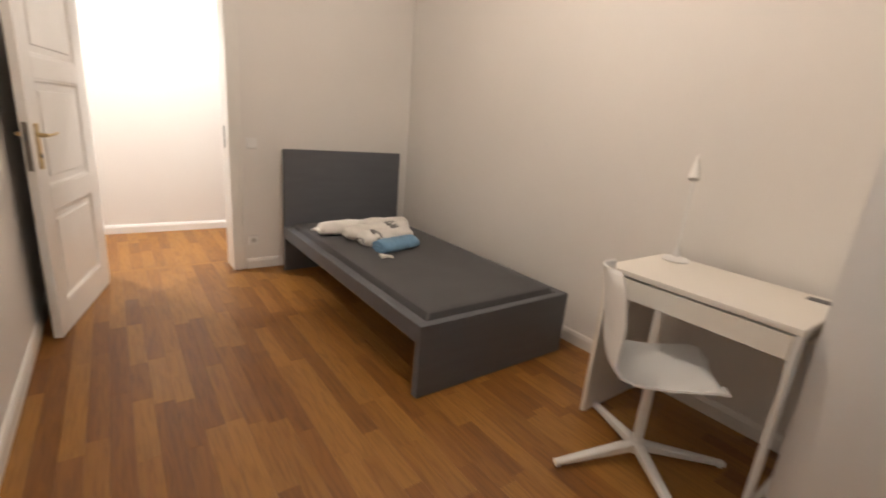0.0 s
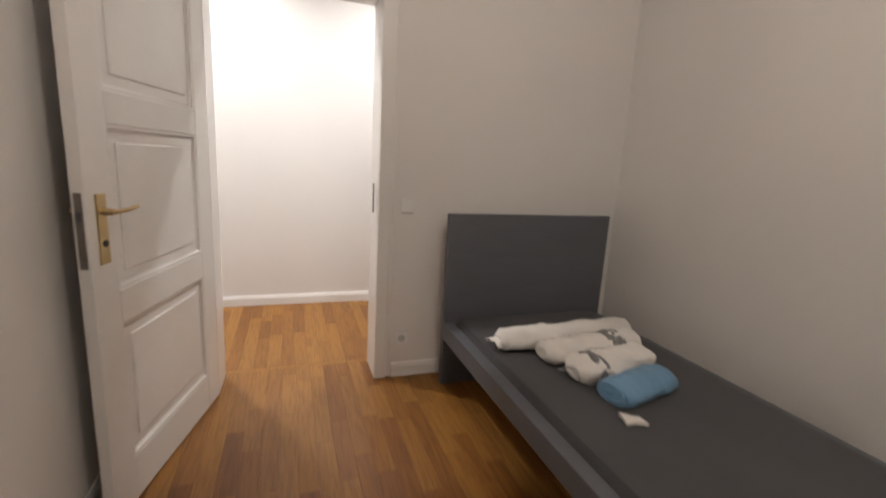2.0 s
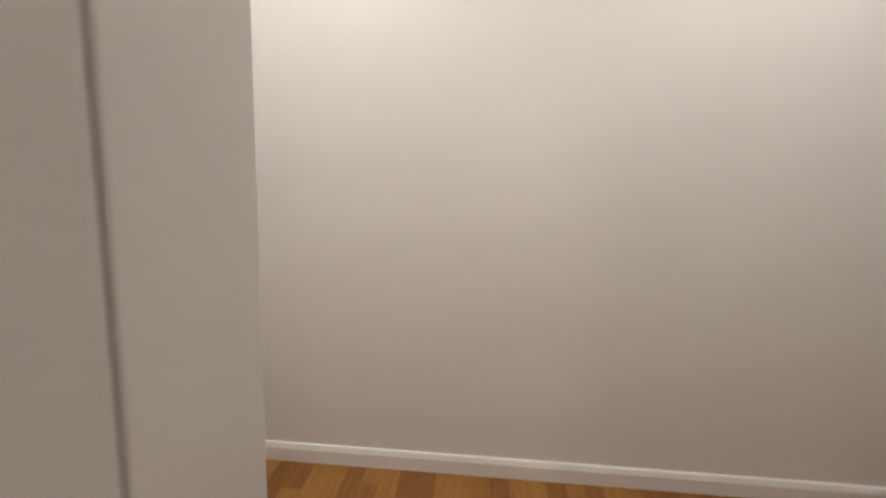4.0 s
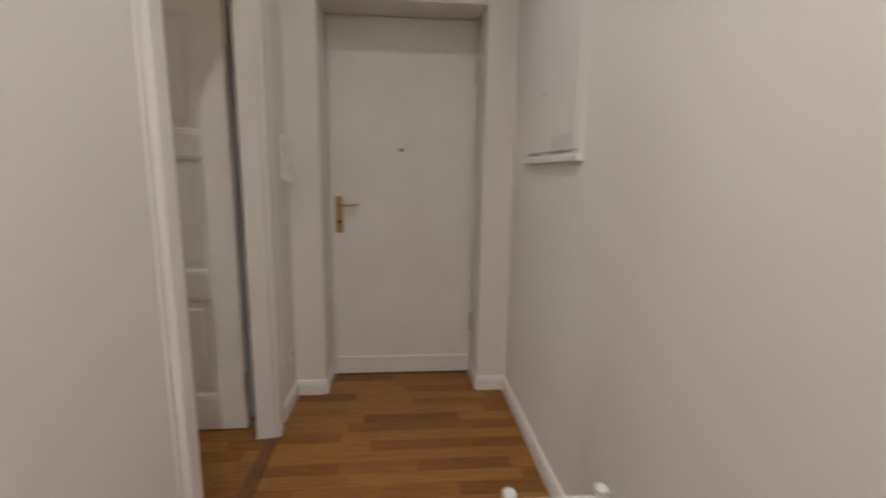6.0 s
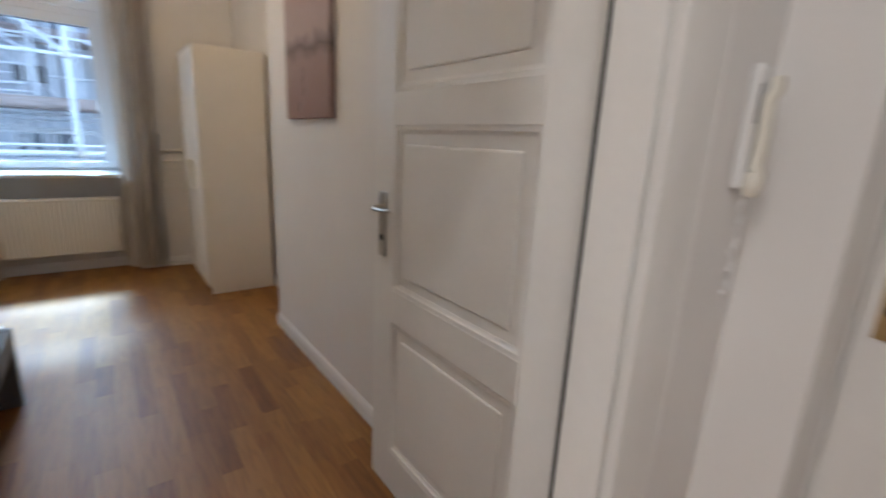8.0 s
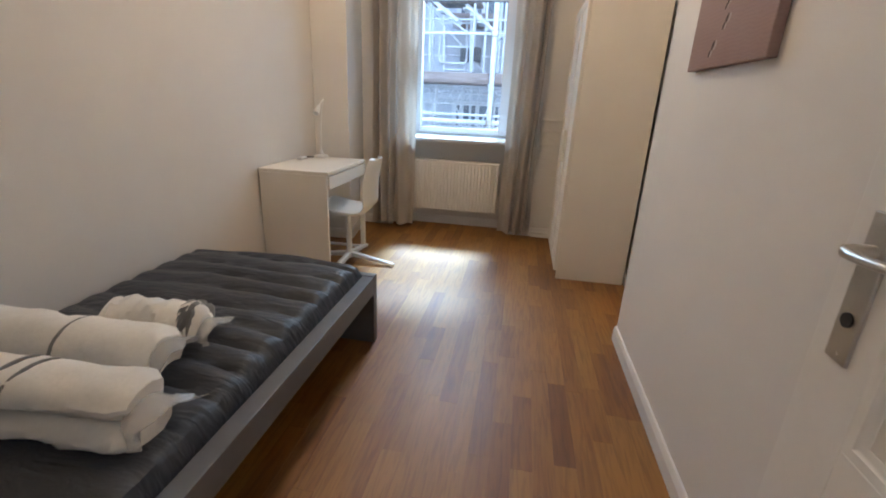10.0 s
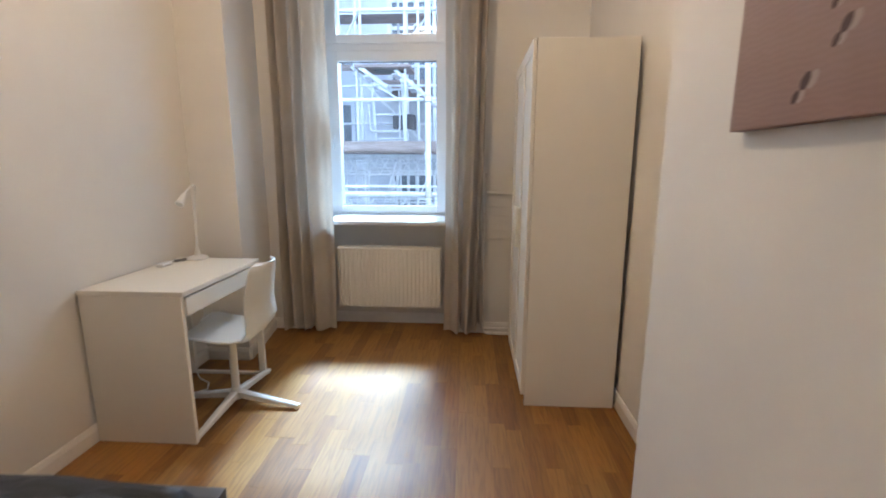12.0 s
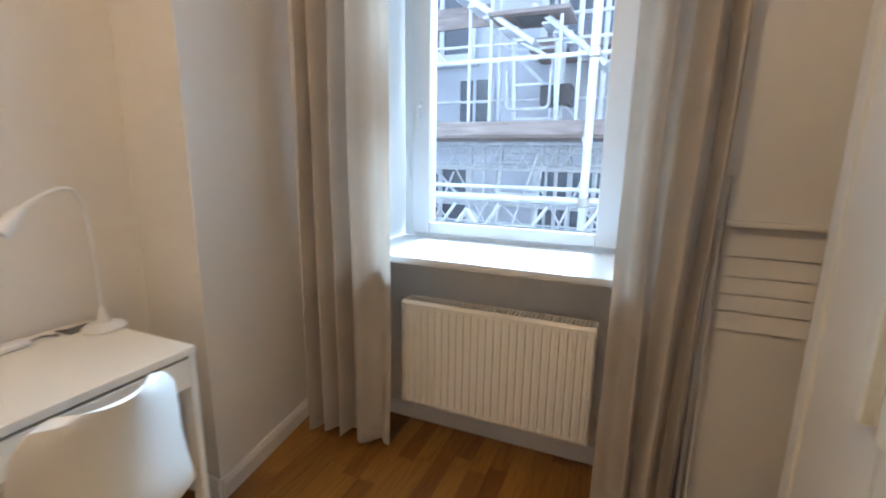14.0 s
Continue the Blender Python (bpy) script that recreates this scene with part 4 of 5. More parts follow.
for o in (0.0, 0.035):
    bm = tube(shape(), [(-2.16 - o * 0.6, -4.10 + o * 0.3, 1.25), (-2.16 - o * 0.6, -4.10 + o * 0.3, 0.10 - o), (-2.165 - o * 0.6, -4.11 + o * 0.3, 0.07 - o), (-2.19 - o * 0.6, -4.105 + o * 0.3, 0.058 - o), (-2.88, -4.09 + o * 0.3, 0.056 - o)], 0.0105, 10)
    part("pipe", bm, TRIM, pipes)
vent = thing("wall_louvre", "old painted wooden louvre with a ledge in the wall", "louvre")
part("ledge", box(shape(), -2.86, -2.15, -4.17, -4.132, 1.094, 1.112, bevel=0.004), WALL, vent)
for k, z in enumerate((0.998, 0.934, 0.876, 0.818, 0.754)):
    bm = shape()
    zt = (1.091, 0.993, 0.930, 0.872, 0.814)[k]
    rows = [[(x, -4.168 + y, z_) for x in (-2.86, -2.15)] for y, z_ in ((0.001, z), (0.010, z + 0.002), (0.004, zt), (0.0, zt))]
    vs = [[bm.verts.new(p) for p in row] for row in rows]
    for i in range(4):
        bm.faces.new((vs[i][0], vs[i][1], vs[(i + 1) % 4][1], vs[(i + 1) % 4][0]))
    bm.faces.new([v[0] for v in vs])
    bm.faces.new([v[1] for v in vs][::-1])
    part("slat", bm, WALL, vent)


# ---- pictures ----
def picture(m, mat, label, steps):
    """A stretched canvas, 0.585 wide along y and 0.86 tall, its face towards +x."""
    p = thing("canvas_picture", label, "picture", m, "canvas prints")
    part("canvas", box(shape(), 0.001, 0.03, 0, 0.585, 0, 0.86, bevel=0.003), mat, p)
    for k in range(steps):
        for s in (0, 1):
            u = k / max(1, steps - 1)
            size = 0.0150 * (1 - 0.2 * u) * (0.75 if s == 0 else 1.0)
            yc = (0.19, 0.262, 0.250, 0.268, 0.262, 0.275)[k] + (0.019 if s else 0.0) * (1 - 0.5 * u)
            zc = (0.045, 0.12, 0.178, 0.222, 0.262, 0.30)[k] + s * 0.024 * (1 - 0.5 * u)
            for mt, dy, nm in ((PRINTDARK, 0, "footprint"), (PRINTLIGHT, size * 1.05, "footprint_edge")):
                bm = shape()
                ring = [bm.verts.new((0.0303, yc + dy + size * 0.72 * math.cos(a) + 0.35 * size * math.sin(a), zc + size * math.sin(a))) for a in (2 * math.pi * q / 12 for q in range(12))]
                top = [bm.verts.new(v.co + Vector((0.0006 if dy == 0 else 0.0004, 0, 0))) for v in ring]
                for q in range(12):
                    bm.faces.new((ring[q], ring[(q + 1) % 12], top[(q + 1) % 12], top[q]))
                bm.faces.new(ring[::-1])
                bm.faces.new(top)
                part(nm, bm, mt, p)
    return p


picture(pose(-2.655, -1.845, 1.377), PRINT_B, "mauve beach canvas print with a trail of footprints", 4)
picture(pose(-0.24, -2.27, 1.38), PRINT_A, "grey-violet beach canvas print on the wall", 4)


# ---- hall things ----
rack = thing("shoe_rack", "white wooden shoe rack with steel rods along the wall", "shoe rack", pose(-1.53, 1.298, 0))
RL, RD = 0.755, 0.278
for x in (0, RL):
    for y in (0, RD):
        post = part("post", box(shape(), x - 0.017, x + 0.017, y - 0.017, y + 0.017, 0.001, 0.352, bevel=0.003), TRIM, rack)
        part("finial", lathe(shape(), [(0.012, 0.352), (0.012, 0.358), (0.020, 0.362), (0.021, 0.370), (0.017, 0.376), (0.006, 0.378)], (x, y, 0), 16), TRIM, post)
    for z in (0.155, 0.325):
        part("side_bar", box(shape(), x - 0.011, x + 0.011, 0.0175, RD - 0.0175, z - 0.016, z + 0.016, bevel=0.003), TRIM, rack)
for z in (0.155, 0.325):
    for k in range(5):
        y = 0.03 + (RD - 0.06) * k / 4
        part("rod", tube(shape(), [(0.0115, y, z), (RL - 0.0115, y, z)], 0.0065, 10), STEEL, rack, "brushed steel rod")

rail = thing("coat_rail", "white wall coat rail with a ledge and five dark hooks", "coat rail", pose(-1.458, 1.60, 1.70))
part("back_board", box(shape(), 0.012, 0.533, -0.016, -0.001, 0.0, 0.085, bevel=0.002), WALL, rail)
part("ledge", box(shape(), 0, 0.545, -0.052, -0.001, 0.0855, 0.106, bevel=0.004), WALL, rail)
for k in range(5):
    x = 0.035 + 0.119 * k
    bm = shape()
    box(bm, x - 0.006, x + 0.006, -0.019, -0.0165, 0.022, 0.066, bevel=0.001)
    tube(bm, [(x, -0.020, 0.058), (x, -0.036, 0.050), (x, -0.040, 0.034), (x, -0.034, 0.022), (x, -0.022, 0.020)], 0.0035, 8)
    tube(bm, [(x, -0.036, 0.024), (x, -0.050, 0.028), (x, -0.056, 0.040)], 0.0035, 8)
    part("hook", bm, DARKMETAL, rail, "dark metal hook")

fuse = thing("fuse_box", "white flush fuse box door with a paper label", "fuse box", pose(-2.56, 1.60, 1.325))
FW, FH = 0.655, 0.58
part("frame", box(shape(), 0, FW, -0.010, -0.0005, 0.03, FH, bevel=0.003), WALL, fuse)
part("door", box(shape(), 0.022, FW - 0.03, -0.017, -0.0105, 0.048, FH - 0.02, bevel=0.002), WALL, fuse)
part("ledge", box(shape(), -0.004, FW + 0.006, -0.022, -0.0005, 0.004, 0.0295, bevel=0.004), WALL, fuse)
part("slot", box(shape(), 0.03, 0.20, -0.0112, -0.0102, 0.040, 0.0435), GREYT, fuse, "dark gap line")
part("slot", box(shape(), 0.34, 0.58, -0.0112, -0.0102, 0.040, 0.0435), GREYT, fuse, "dark gap line")
part("paper_label", box(shape(), 0.375, 0.60, -0.0178, -0.0172, 0.055, 0.105), PAPER, fuse, "grey paper label with illegible print")
part("lock", lathe(shape(), [(0.008, -0.023), (0.012, -0.021), (0.012, -0.017)], (0.37, 0, 0.325), 14, axis="y"), PLASTIC, fuse)
part("keyhole", lathe(shape(), [(0.005, -0.0185), (0.005, -0.0172)], (0.26, 0, 0.29), 12, axis="y"), DARKMETAL, fuse)

ic = thing("intercom", "cream wall intercom with handset and loose cord", "intercom", pose(-2.80, 0.38, 1.22))
part("body", box(shape(), 0.01, 0.066, 0.001, 0.020, 0.01, 0.235, bevel=0.005), PLASTIC, ic)
bm = shape()
grid = [[(0.024 + 0.026 * u, 0.026 + 0.020 * (1 - (2 * v - 1) ** 2) * 0.4 + 0.012 * (abs(2 * v - 1) > 0.7), 0.012 + 0.2 * v) for u in (0, 0.5, 1)] for v in [k / 10 for k in range(11)]]
grid_solid(bm, grid, 0.016)
part("handset", bm, CREAM, ic, "cream handset")
bm = shape()
box(bm, 0.018, 0.056, 0.018, 0.044, -0.005, 0.045, bevel=0.010)
part("earpiece", bm, CREAM, ic, "cream earpiece")
part("call_bar", box(shape(), 0.056, 0.061, 0.0205, 0.022, 0.13, 0.2), DARKMETAL, ic, "dark slot")
bm = tube(shape(), [(0.04 + 0.006 * math.sin(k * 1.7), 0.02 + 0.004 * math.cos(k * 1.7), -0.01 - 0.012 * k) for k in range(18)], 0.0035, 8)
part("cord", bm, PLASTIC, ic, "thin white curled cord")


def plate(name, m, label, category, holes, pair=1):
    """A square wall plate facing +y of its own space, z up."""
    s = thing(name, label, category, m, category + " plates")
    for k in range(pair):
        o = 0.071 * k
        part("cover", box(shape(), o - 0.040, o + 0.040 if pair == 1 else o + 0.031, 0.0005, 0.010, -0.040, 0.040, bevel=0.004), PLASTIC, s)
        if holes:
            # Flat disc; its grey paints the shade of a recess.
            well = part("socket_well", lathe(shape(), [(0.021, 0.0100), (0.0215, 0.0112), (0.019, 0.0114)], (o, 0, 0), 20, axis="y"), SOCKET, s, "socket well with recess shade in its grey colour")
            for h_ in (-0.0095, 0.0095):
                part("pin_hole", lathe(shape(), [(0.003, 0.0115), (0.003, 0.0121)], (o + h_, 0, 0), 10, axis="y"), BLACK, well)
        else:
            part("rocker", box(shape(), o - 0.031, o + 0.031, 0.0105, 0.0135, -0.031, 0.031, bevel=0.002), PLASTIC, s)
    return s


plate("light_switch", pose(1.053, 0.128, 1.023, 0, 0, 180), "white square rocker light switch on the wall", "switch", False)
plate("wall_socket", pose(1.047, 0.128, 0.240, 0, 0, 180), "white square wall socket near the skirting", "socket", True)
plate("wall_socket", pose(-2.765, 0.38, 0.285), "white square wall socket near the skirting", "socket", True)
for y in (-3.085, -3.16, -3.235, -3.31):
    plate("wall_socket", pose(-0.29, y, 0.292, 0, 0, 90), "white square wall socket under the desk", "socket", True)
bm = tube(shape(), [(-0.30, -3.235, 0.285), (-0.36, -3.22, 0.24), (-0.40, -3.24, 0.12), (-0.42, -3.26, 0.012), (-0.50, -3.22, 0.006), (-0.54, -3.14, 0.006), (-0.46, -3.08, 0.006), (-0.38, -3.12, 0.006), (-0.33, -3.22, 0.008)], 0.0035, 8)
solid("floor_cable", bm, PLASTIC, "loose white cable curled on the floor", "cable")


# ---- courtyard ----
bm = box(shape(), -40, 40, -60, 60, -4.5, -4.2)
structure("ground", bm, GROUND, "grey paved courtyard")
house = thing("courtyard_house", "grey rendered courtyard building behind scaffolding", "building", pose(0, -8.3, 0))
part("wall", box(shape(), -14, 14, -1.0, 0, -4.2, 5.0), RENDERW, house)
bm = shape()
rows = [[(x, y, z) for x in (-14.2, 0, 14.2)] for y, z in ((0.35, 4.95), (-3.2, 6.2))]
grid_solid(bm, rows, 0.12)
part("roof", bm, ROOF, house, "red-brown tiled roof slope")
part("cornice", box(shape(), -14, 14, 0.0005, 0.16, 4.62, 4.86, bevel=0.03), RENDERW, house)
for z in (-2.6, 0.55, 3.2):
    for k in range(-6, 7):
        x = 0.55 + k * 1.75
        wn = part("window", box(shape(), x - 0.40, x + 0.40, 0.001, 0.03, z - 0.62, z + 0.62), DARKGL, house, "dark old casement window")
        bm = shape()
        for a, b, c, d in ((-0.46, -0.38, -0.68, 0.68), (0.38, 0.46, -0.68, 0.68), (-0.03, 0.03, -0.6, 0.6), (-0.38, 0.38, 0.60, 0.68), (-0.38, 0.38, -0.68, -0.60), (-0.38, 0.38, 0.20, 0.25)):
            box(bm, x + a, x + b, 0.031, 0.06, z + c, z + d)
        part("frame", bm, PVC, wn)
        part("sill", box(shape(), x - 0.52, x + 0.52, 0.001, 0.12, z - 0.76, z - 0.685, bevel=0.01), RENDERW, wn)
for k in range(-3, 4):
    x, z = 0.08 + k * 3.5, 1.95
    wn = part("window", box(shape(), x - 0.22, x + 0.22, 0.001, 0.03, z - 0.33, z + 0.33), DARKGL, house, "small dark stairwell window")
    bm = shape()
    for a, b, c, d in ((-0.26, -0.20, -0.37, 0.37), (0.20, 0.26, -0.37, 0.37), (-0.02, 0.02, -0.33, 0.33), (-0.20, 0.20, 0.32, 0.37), (-0.20, 0.20, -0.37, -0.32)):
        box(bm, x + a, x + b, 0.031, 0.05, z + c, z + d)
    part("frame", bm, RENDERW, wn)
for x, w in ((-2.6, 3.6), (2.2, 2.0)):
    part("balcony", box(shape(), x - w / 2, x + w / 2, 0.16, 0.9, 2.38, 2.5), DECKW, house, "projecting wooden platform")

scaf = thing("scaffolding", "galvanised tube scaffolding with wooden decks and ladders", "scaffolding")
YN, YF = -6.2, -7.15
XS = [-5.4, -3.35, -1.573, 0.35, 2.2, 3.9, 5.0]
for x in XS:
    for y, r in ((YN, 0.034 if x == -1.573 else 0.024), (YF, 0.024)):
        part("standard", tube(shape(), [(x, y, -4.2), (x, y, 4.9)], r, 10), GALV, scaf)
for x in (-0.57, -1.20):
    part("standard", tube(shape(), [(x, YF, -4.2), (x, YF, 4.9)], 0.02, 8), GALV, scaf)
for y, zs in ((YN - 0.03, (-0.5, 0.955, 1.048, 2.068, 3.05)), (YF + 0.03, (-0.6, 0.45, 1.40, 2.62, 3.3))):
    for z in zs:
        part("ledger", tube(shape(), [(-5.6, y, z), (5.2, y, z)], 0.018 if z not in (0.955,) else 0.034, 8), GALV, scaf)
for x in XS:
    for z in (-0.55, 1.44, 3.42):
        part("transom", tube(shape(), [(x + 0.03, YN, z), (x + 0.03, YF, z)], 0.022, 8), GALV, scaf)
for a, b in zip(XS, XS[1:]):
    for z in (-0.55, 1.46):
        part("brace", tube(shape(), [(a, YF - 0.04, z), (b, YF - 0.04, z + 1.9)], 0.018, 8), GALV, scaf)
    part("brace", tube(shape(), [(b, YN + 0.04, -0.5), ((a + b) / 2, YN + 0.04, 0.85)], 0.022, 8), GALV, scaf)
    part("brace", tube(shape(), [(a, YN + 0.04, -0.5), ((a + b) / 2, YN + 0.04, 0.85)], 0.022, 8), GALV, scaf)
part("toe_board", box(shape(), -5.6, 5.2, YN - 0.08, YN - 0.045, 1.475, 1.59, bevel=0.004), DECKW, scaf, "weathered wooden toe board")
for k in range(3):
    y = YF + 0.08 + 0.27 * k
    part("deck_board", box(shape(), -5.6, 5.2, y, y + 0.255, 1.455, 1.50, bevel=0.004), DECKW, scaf, "weathered deck board")
    part("deck_board", box(shape(), -5.6, 5.2, y, y + 0.255, -0.56, -0.515, bevel=0.004), DECKW, scaf, "weathered deck board")
for k in range(2):
    y = YF - 0.45 + 0.27 * k
    part("deck_board", box(shape(), -5.6, 5.2, y, y + 0.255, 3.30, 3.345, bevel=0.004), DECKW, scaf, "weathered deck board")
for x in (-5.4, -1.573, 0.35, 2.2):
    for z in (0.955, 2.068):
        part("coupler", lathe(shape(), [(0.040, -0.04), (0.046, -0.03), (0.046, 0.03), (0.040, 0.04)], (x, YN, z), 10), NICKEL, scaf, "grey clamp coupler")


def ladder(x, y, z0, z1, lean):
    l = part("ladder", shape_rails(x, y, z0, z1, lean), GALV, scaf)
    n = int((z1 - z0) / 0.28)
    for k in range(n):
        u = (k + 0.5) / n
        part("rung", tube(shape(), [(x - 0.19 + lean * u, y, z0 + (z1 - z0) * u), (x + 0.19 + lean * u, y, z0 + (z1 - z0) * u)], 0.014, 8), GALV, l)


def shape_rails(x, y, z0, z1, lean):
    bm = shape()
    for s in (-0.2, 0.2):
        tube(bm, [(x + s, y, z0), (x + s + lean, y, z1)], 0.02, 8)
    return bm


for k, x in enumerate((-2.5, -2.05, -1.02, 0.62, 1.4)):
    part("standard", tube(shape(), [(x, YF - 0.25 - 0.1 * (k % 3), -4.2), (x, YF - 0.25 - 0.1 * (k % 3), 4.9)], 0.017, 8), GALV, scaf)
for k, z in enumerate((0.15, 0.75, 1.90, 3.6, 4.1)):
    part("ledger", tube(shape(), [(-5.6, YF - 0.3 - 0.05 * (k % 2), z), (5.2, YF - 0.3 - 0.05 * (k % 2), z)], 0.016, 8), GALV, scaf)
for k in range(7):
    x = -2.6 + 0.75 * k
    part("brace", tube(shape(), [(x, YF - 0.2, -0.5), (x + 0.6 * (-1) ** k, YF - 0.2, 0.5)], 0.016, 8), GALV, scaf)
part("netting_rail", box(shape(), -0.52, 1.6, YF + 0.12, YF + 0.15, 2.55, 2.75, bevel=0.004), DECKW, scaf, "weathered guard board")
for x in (-0.33, -0.47, -1.34):
    part("standard", tube(shape(), [(x, YF + 0.1, -0.5), (x, YF + 0.1, 1.44)], 0.016, 8), GALV, scaf)
for z in (0.62, 0.83, 1.22, 1.33):
    part("ledger", tube(shape(), [(-1.75, YF + 0.12, z), (0.3, YF + 0.12, z)], 0.012, 8), GALV, scaf)
for k in range(5):
    x = -1.7 + 0.4 * k
    part("brace", tube(shape(), [(x, YF + 0.14, 0.62), (x + 0.36, YF + 0.14, 1.22 if k % 2 else 0.95)], 0.012, 8), GALV, scaf)
    part("brace", tube(shape(), [(x, YN + 0.02, 0.90), (x + 0.2, YN + 0.02, 0.62)], 0.014, 8), GALV, scaf)
ladder(-0.80, YF + 0.25, -0.5, 1.42, -0.10)
ladder(-1.0, YF + 0.22, 1.5, 2.45, 0.04)


def stair(x0, z0, x1, z1, ya, yb):
    """A light metal stair flight between two lifts."""
    st = part("stair_flight", tube(shape(), [(x0, ya, z0), (x1, ya, z1)], 0.026, 8), GALV, scaf, "light metal stair flight")
    part("stringer", tube(shape(), [(x0, yb, z0), (x1, yb, z1)], 0.026, 8), GALV, st)
    for k in range(6):
        u = (k + 0.5) / 6
        x, z = x0 + (x1 - x0) * u, z0 + (z1 - z0) * u
        part("tread", box(shape(), x - 0.08, x + 0.08, min(ya, yb), max(ya, yb), z - 0.03, z - 0.012), GALV, st)


stair(-0.10, 2.91, -1.02, 2.27, -6.62, -6.95)
stair(-0.98, 2.60, -1.62, 2.08, -6.72, -7.05)
part("deck_board", box(shape(), -1.32, -0.62, -7.05, -6.55, 2.50, 2.535, bevel=0.004), DECKW, scaf, "weathered deck board")
part("hatch", box(shape(), -1.12, -0.84, -6.95, -6.65, 2.488, 2.4995), DARKMETAL, scaf, "dark hatch in the deck")
ladder(2.3, YF + 0.35, -0.5, 1.42, 0.12)
part("downpipe", tube(shape(), [(-0.49, -8.21, -4.1), (-0.49, -8.21, 4.6)], 0.06, 12), DARKMETAL, scaf, "dark grey downpipe on the facade").parent = house
part("crate", box(shape(), -1.30, -1.01, -7.35, -7.05, 1.80, 1.99, bevel=0.01), DARKMETAL, scaf, "dark grey crate on the deck")
bm = tube(shape(), [(-0.72, -6.9, 2.10), (-0.72, -6.9, 1.80), (-0.735, -6.9, 1.765), (-0.77, -6.9, 1.75), (-1.08, -6.9, 1.75), (-1.115, -6.9, 1.765), (-1.13, -6.9, 1.80), (-1.13, -6.9, 2.10)], 0.016, 8)
part("guard_loop", bm, GALV, scaf, "bent tube guard rail")
for k in range(9):
    x = -1.43 + 0.145 * k
    for za, zb in ((1.19, 1.42), (1.42, 1.19)):
        part("lattice_bar", tube(shape(), [(x, -6.86, za), (x + 0.145, -6.86, zb)], 0.009, 6), GALV, scaf)
for z in (1.18, 1.43):
    part("lattice_chord", tube(shape(), [(-1.75, -6.86, z), (0.3, -6.86, z)], 0.014, 8), GALV, scaf)
for x, y in ((-0.614, -6.7), (-1.236, -6.7), (-1.399, -6.75), (-0.40, -6.72), (-1.66, -6.8)):
    part("guard_post", tube(shape(), [(x, y, 1.46), (x, y, 3.35)], 0.016, 8), GALV, scaf)
for z in (2.31, 2.86):
    part("guard_rail", tube(shape(), [(-5.6, -6.74, z), (5.2, -6.74, z)], 0.013, 8), GALV, scaf)
for k in range(12):
    x = -2.9 + 0.42 * k
    part("tie_bar", tube(shape(), [(x, YN, 2.068 + 0.98 * (k % 2)), (x + 0.35, -6.74, 2.31 + 0.55 * (k % 2))], 0.012, 8), GALV, scaf)
    part("tie_bar", tube(shape(), [(x, -6.74, 0.45), (x - 0.3, -6.72, 0.95 + 0.2 * (k % 3))], 0.012, 8), GALV, scaf)


# ---- parquet ----
PLANK = {}


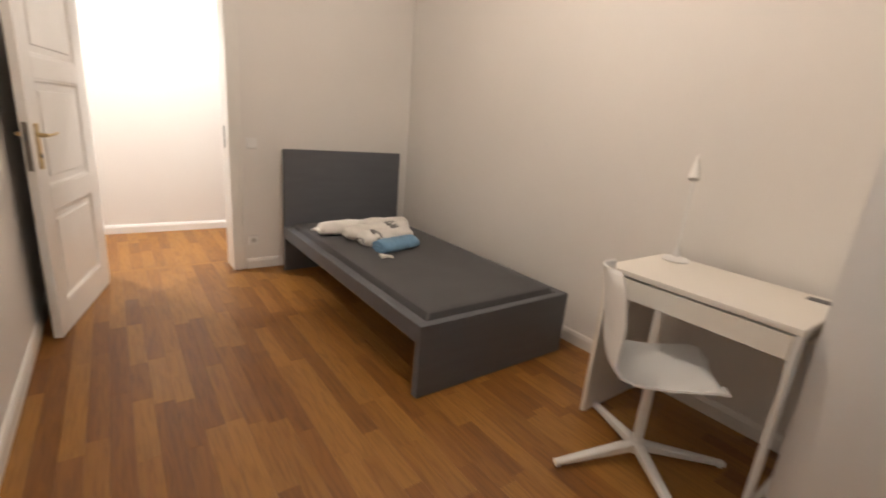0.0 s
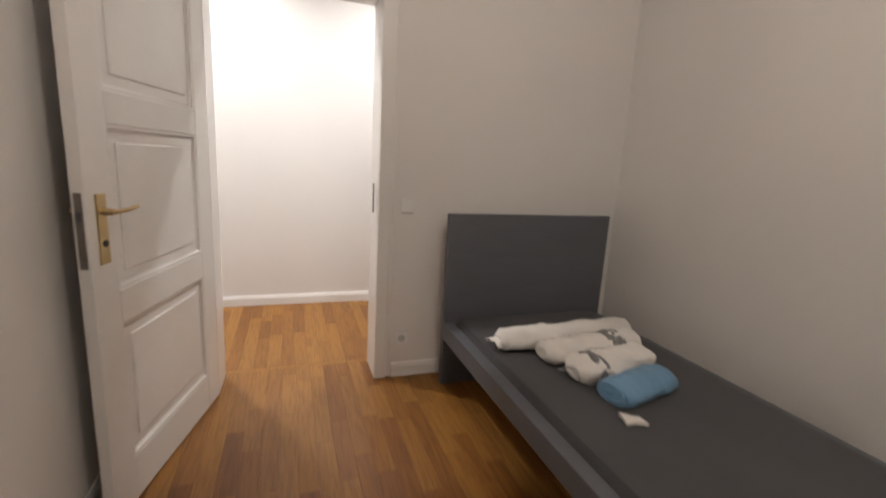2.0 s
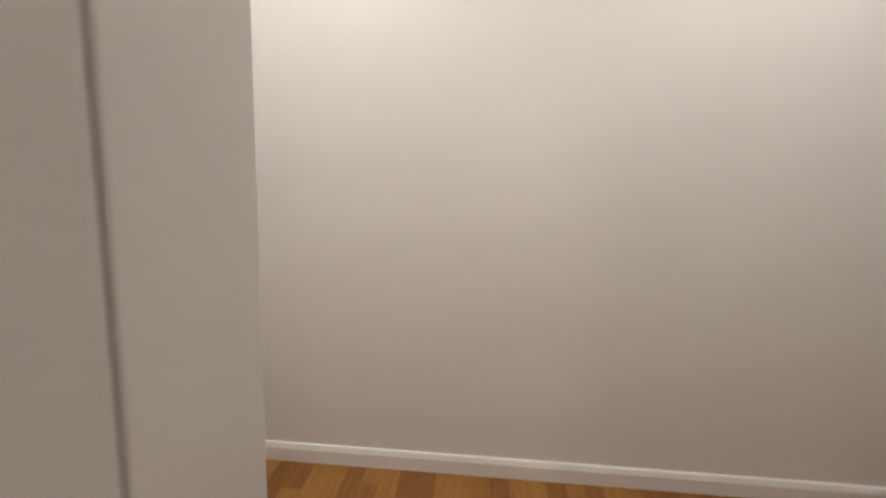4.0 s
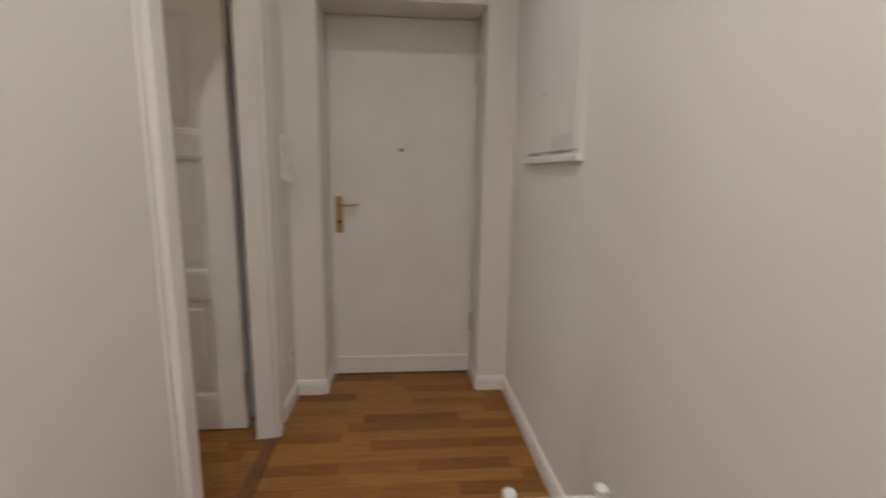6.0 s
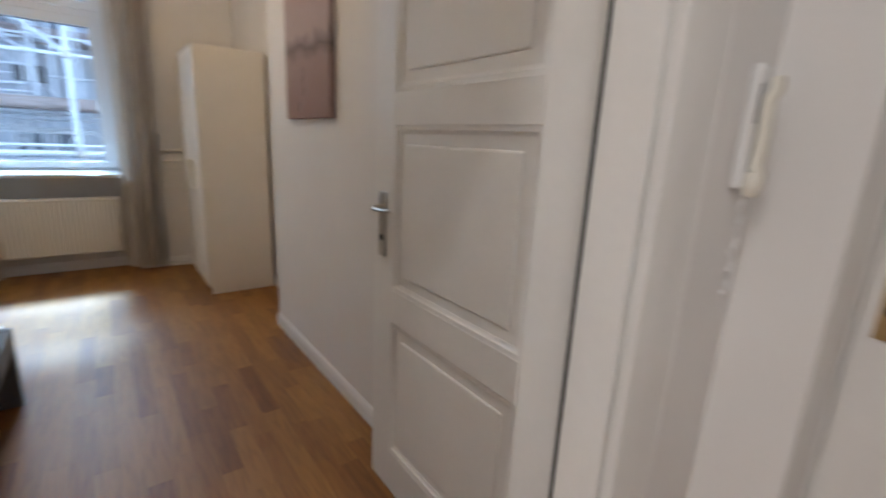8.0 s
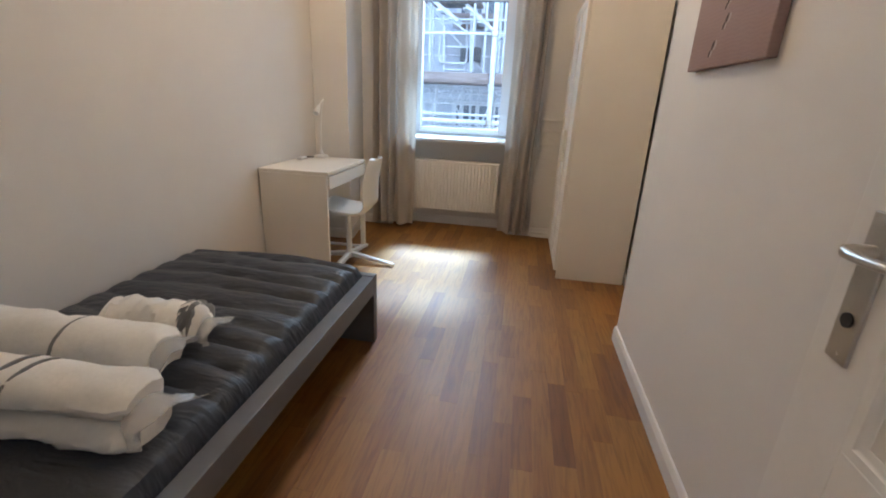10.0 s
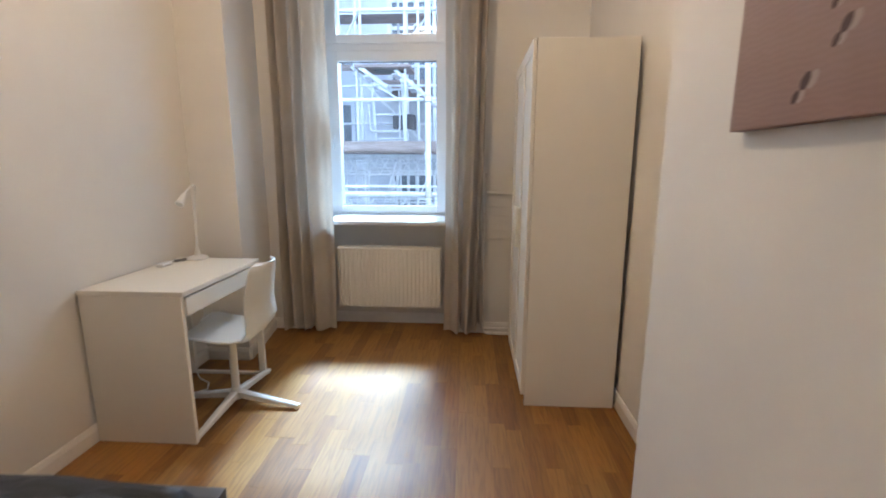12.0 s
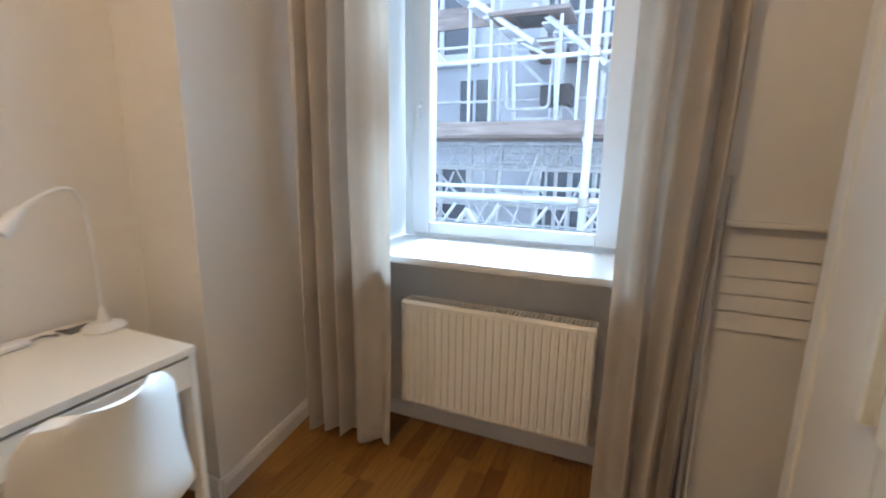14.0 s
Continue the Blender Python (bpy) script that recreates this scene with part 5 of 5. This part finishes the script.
def plank_mesh(length, width):
    key = (round(length, 2), round(width, 3))
    if key not in PLANK:
        l, w, b = key[0] / 2 - 0.0001, key[1] / 2 - 0.0001, 0.0005
        verts = [(sx * w, sy * l, -0.008) for sx, sy in ((-1, -1), (1, -1), (1, 1), (-1, 1))]
        verts += [(sx * w, sy * l, -0.0004) for sx, sy in ((-1, -1), (1, -1), (1, 1), (-1, 1))]
        verts += [(sx * (w - b), sy * (l - b), 0.0) for sx, sy in ((-1, -1), (1, -1), (1, 1), (-1, 1))]
        faces = [(8, 9, 10, 11)]
        for o in (0, 4):
            faces += [(o + k, o + (k + 1) % 4, o + 4 + (k + 1) % 4, o + 4 + k) for k in range(4)]
        me = bpy.data.meshes.new("plank")
        me.from_pydata(verts, [], faces)
        me.materials.append(OAK_P)
        PLANK[key] = me
    return PLANK[key]


def parquet(name, x0, x1, y0, y1, near, seed, label):
    """Oak strips along y; those inside the stretch near = (xa, xb, ya, yb) are pieces of their own."""
    rnd = random.Random(seed)
    fl = tagged(new(name), label, "floor", "", "structure")
    n = round((x1 - x0) / 0.078)
    w = (x1 - x0) / n
    rest_v, rest_f, count = [], [], 0
    for i in range(n):
        y = y0 - rnd.uniform(0, 0.35)
        x = x0 + (i + 0.5) * w
        while y < y1 - 0.03:
            length = rnd.choice((0.34, 0.42, 0.50, 0.62, 0.74))
            a, b = max(y, y0), min(y + length, y1)
            if y1 - b < 0.06:
                b = y1
            if b - a > 0.03:
                b = a + round(b - a, 2)
                me = plank_mesh(b - a, w)
                c = Vector((x, (a + b) / 2, -0.0003 * rnd.random()))
                if near[0] < c.x < near[1] and near[2] < c.y < near[3] and count < 300:
                    ob = new("plank", me)
                    ob.parent = fl
                    ob.location = c
                    count += 1
                else:
                    o = len(rest_v)
                    rest_v += [tuple(v.co + c) for v in me.vertices]
                    rest_f += [tuple(o + q for q in p_.vertices) for p_ in me.polygons]
            y = b if b > y else y + length
    me = bpy.data.meshes.new("plank_field")
    me.from_pydata(rest_v, [], rest_f)
    me.materials.append(OAK_J)
    ob = new("plank_field", me)
    ob.parent = fl
    tagged(ob, "oak parquet strips", "", "", "stuff")
    return fl


parquet("floor_a", -0.24, 2.47, -4.17, 0.36, (-0.24, 1.3, -3.1, 0.36), 1, "oiled oak strip parquet in the first room")
parquet("floor_b", -2.89, -0.29, -4.36, 0.34, (-2.66, -0.8, -3.6, -0.3), 2, "oiled oak strip parquet in the second room")
parquet("floor_hall", -3.16, 4.05, 0.395, 1.60, (-3.16, 0.6, 0.395, 1.6), 3, "oiled oak strip parquet in the hall")
bm = shape()
box(bm, -2.66, -0.29, 0.3405, 0.3945, -0.02, -0.001)
box(bm, -0.24, 4.05, 0.3605, 0.3945, -0.02, -0.0005)
structure("floor_edge", bm, OAK_J, "oak filler strip along the doorways")
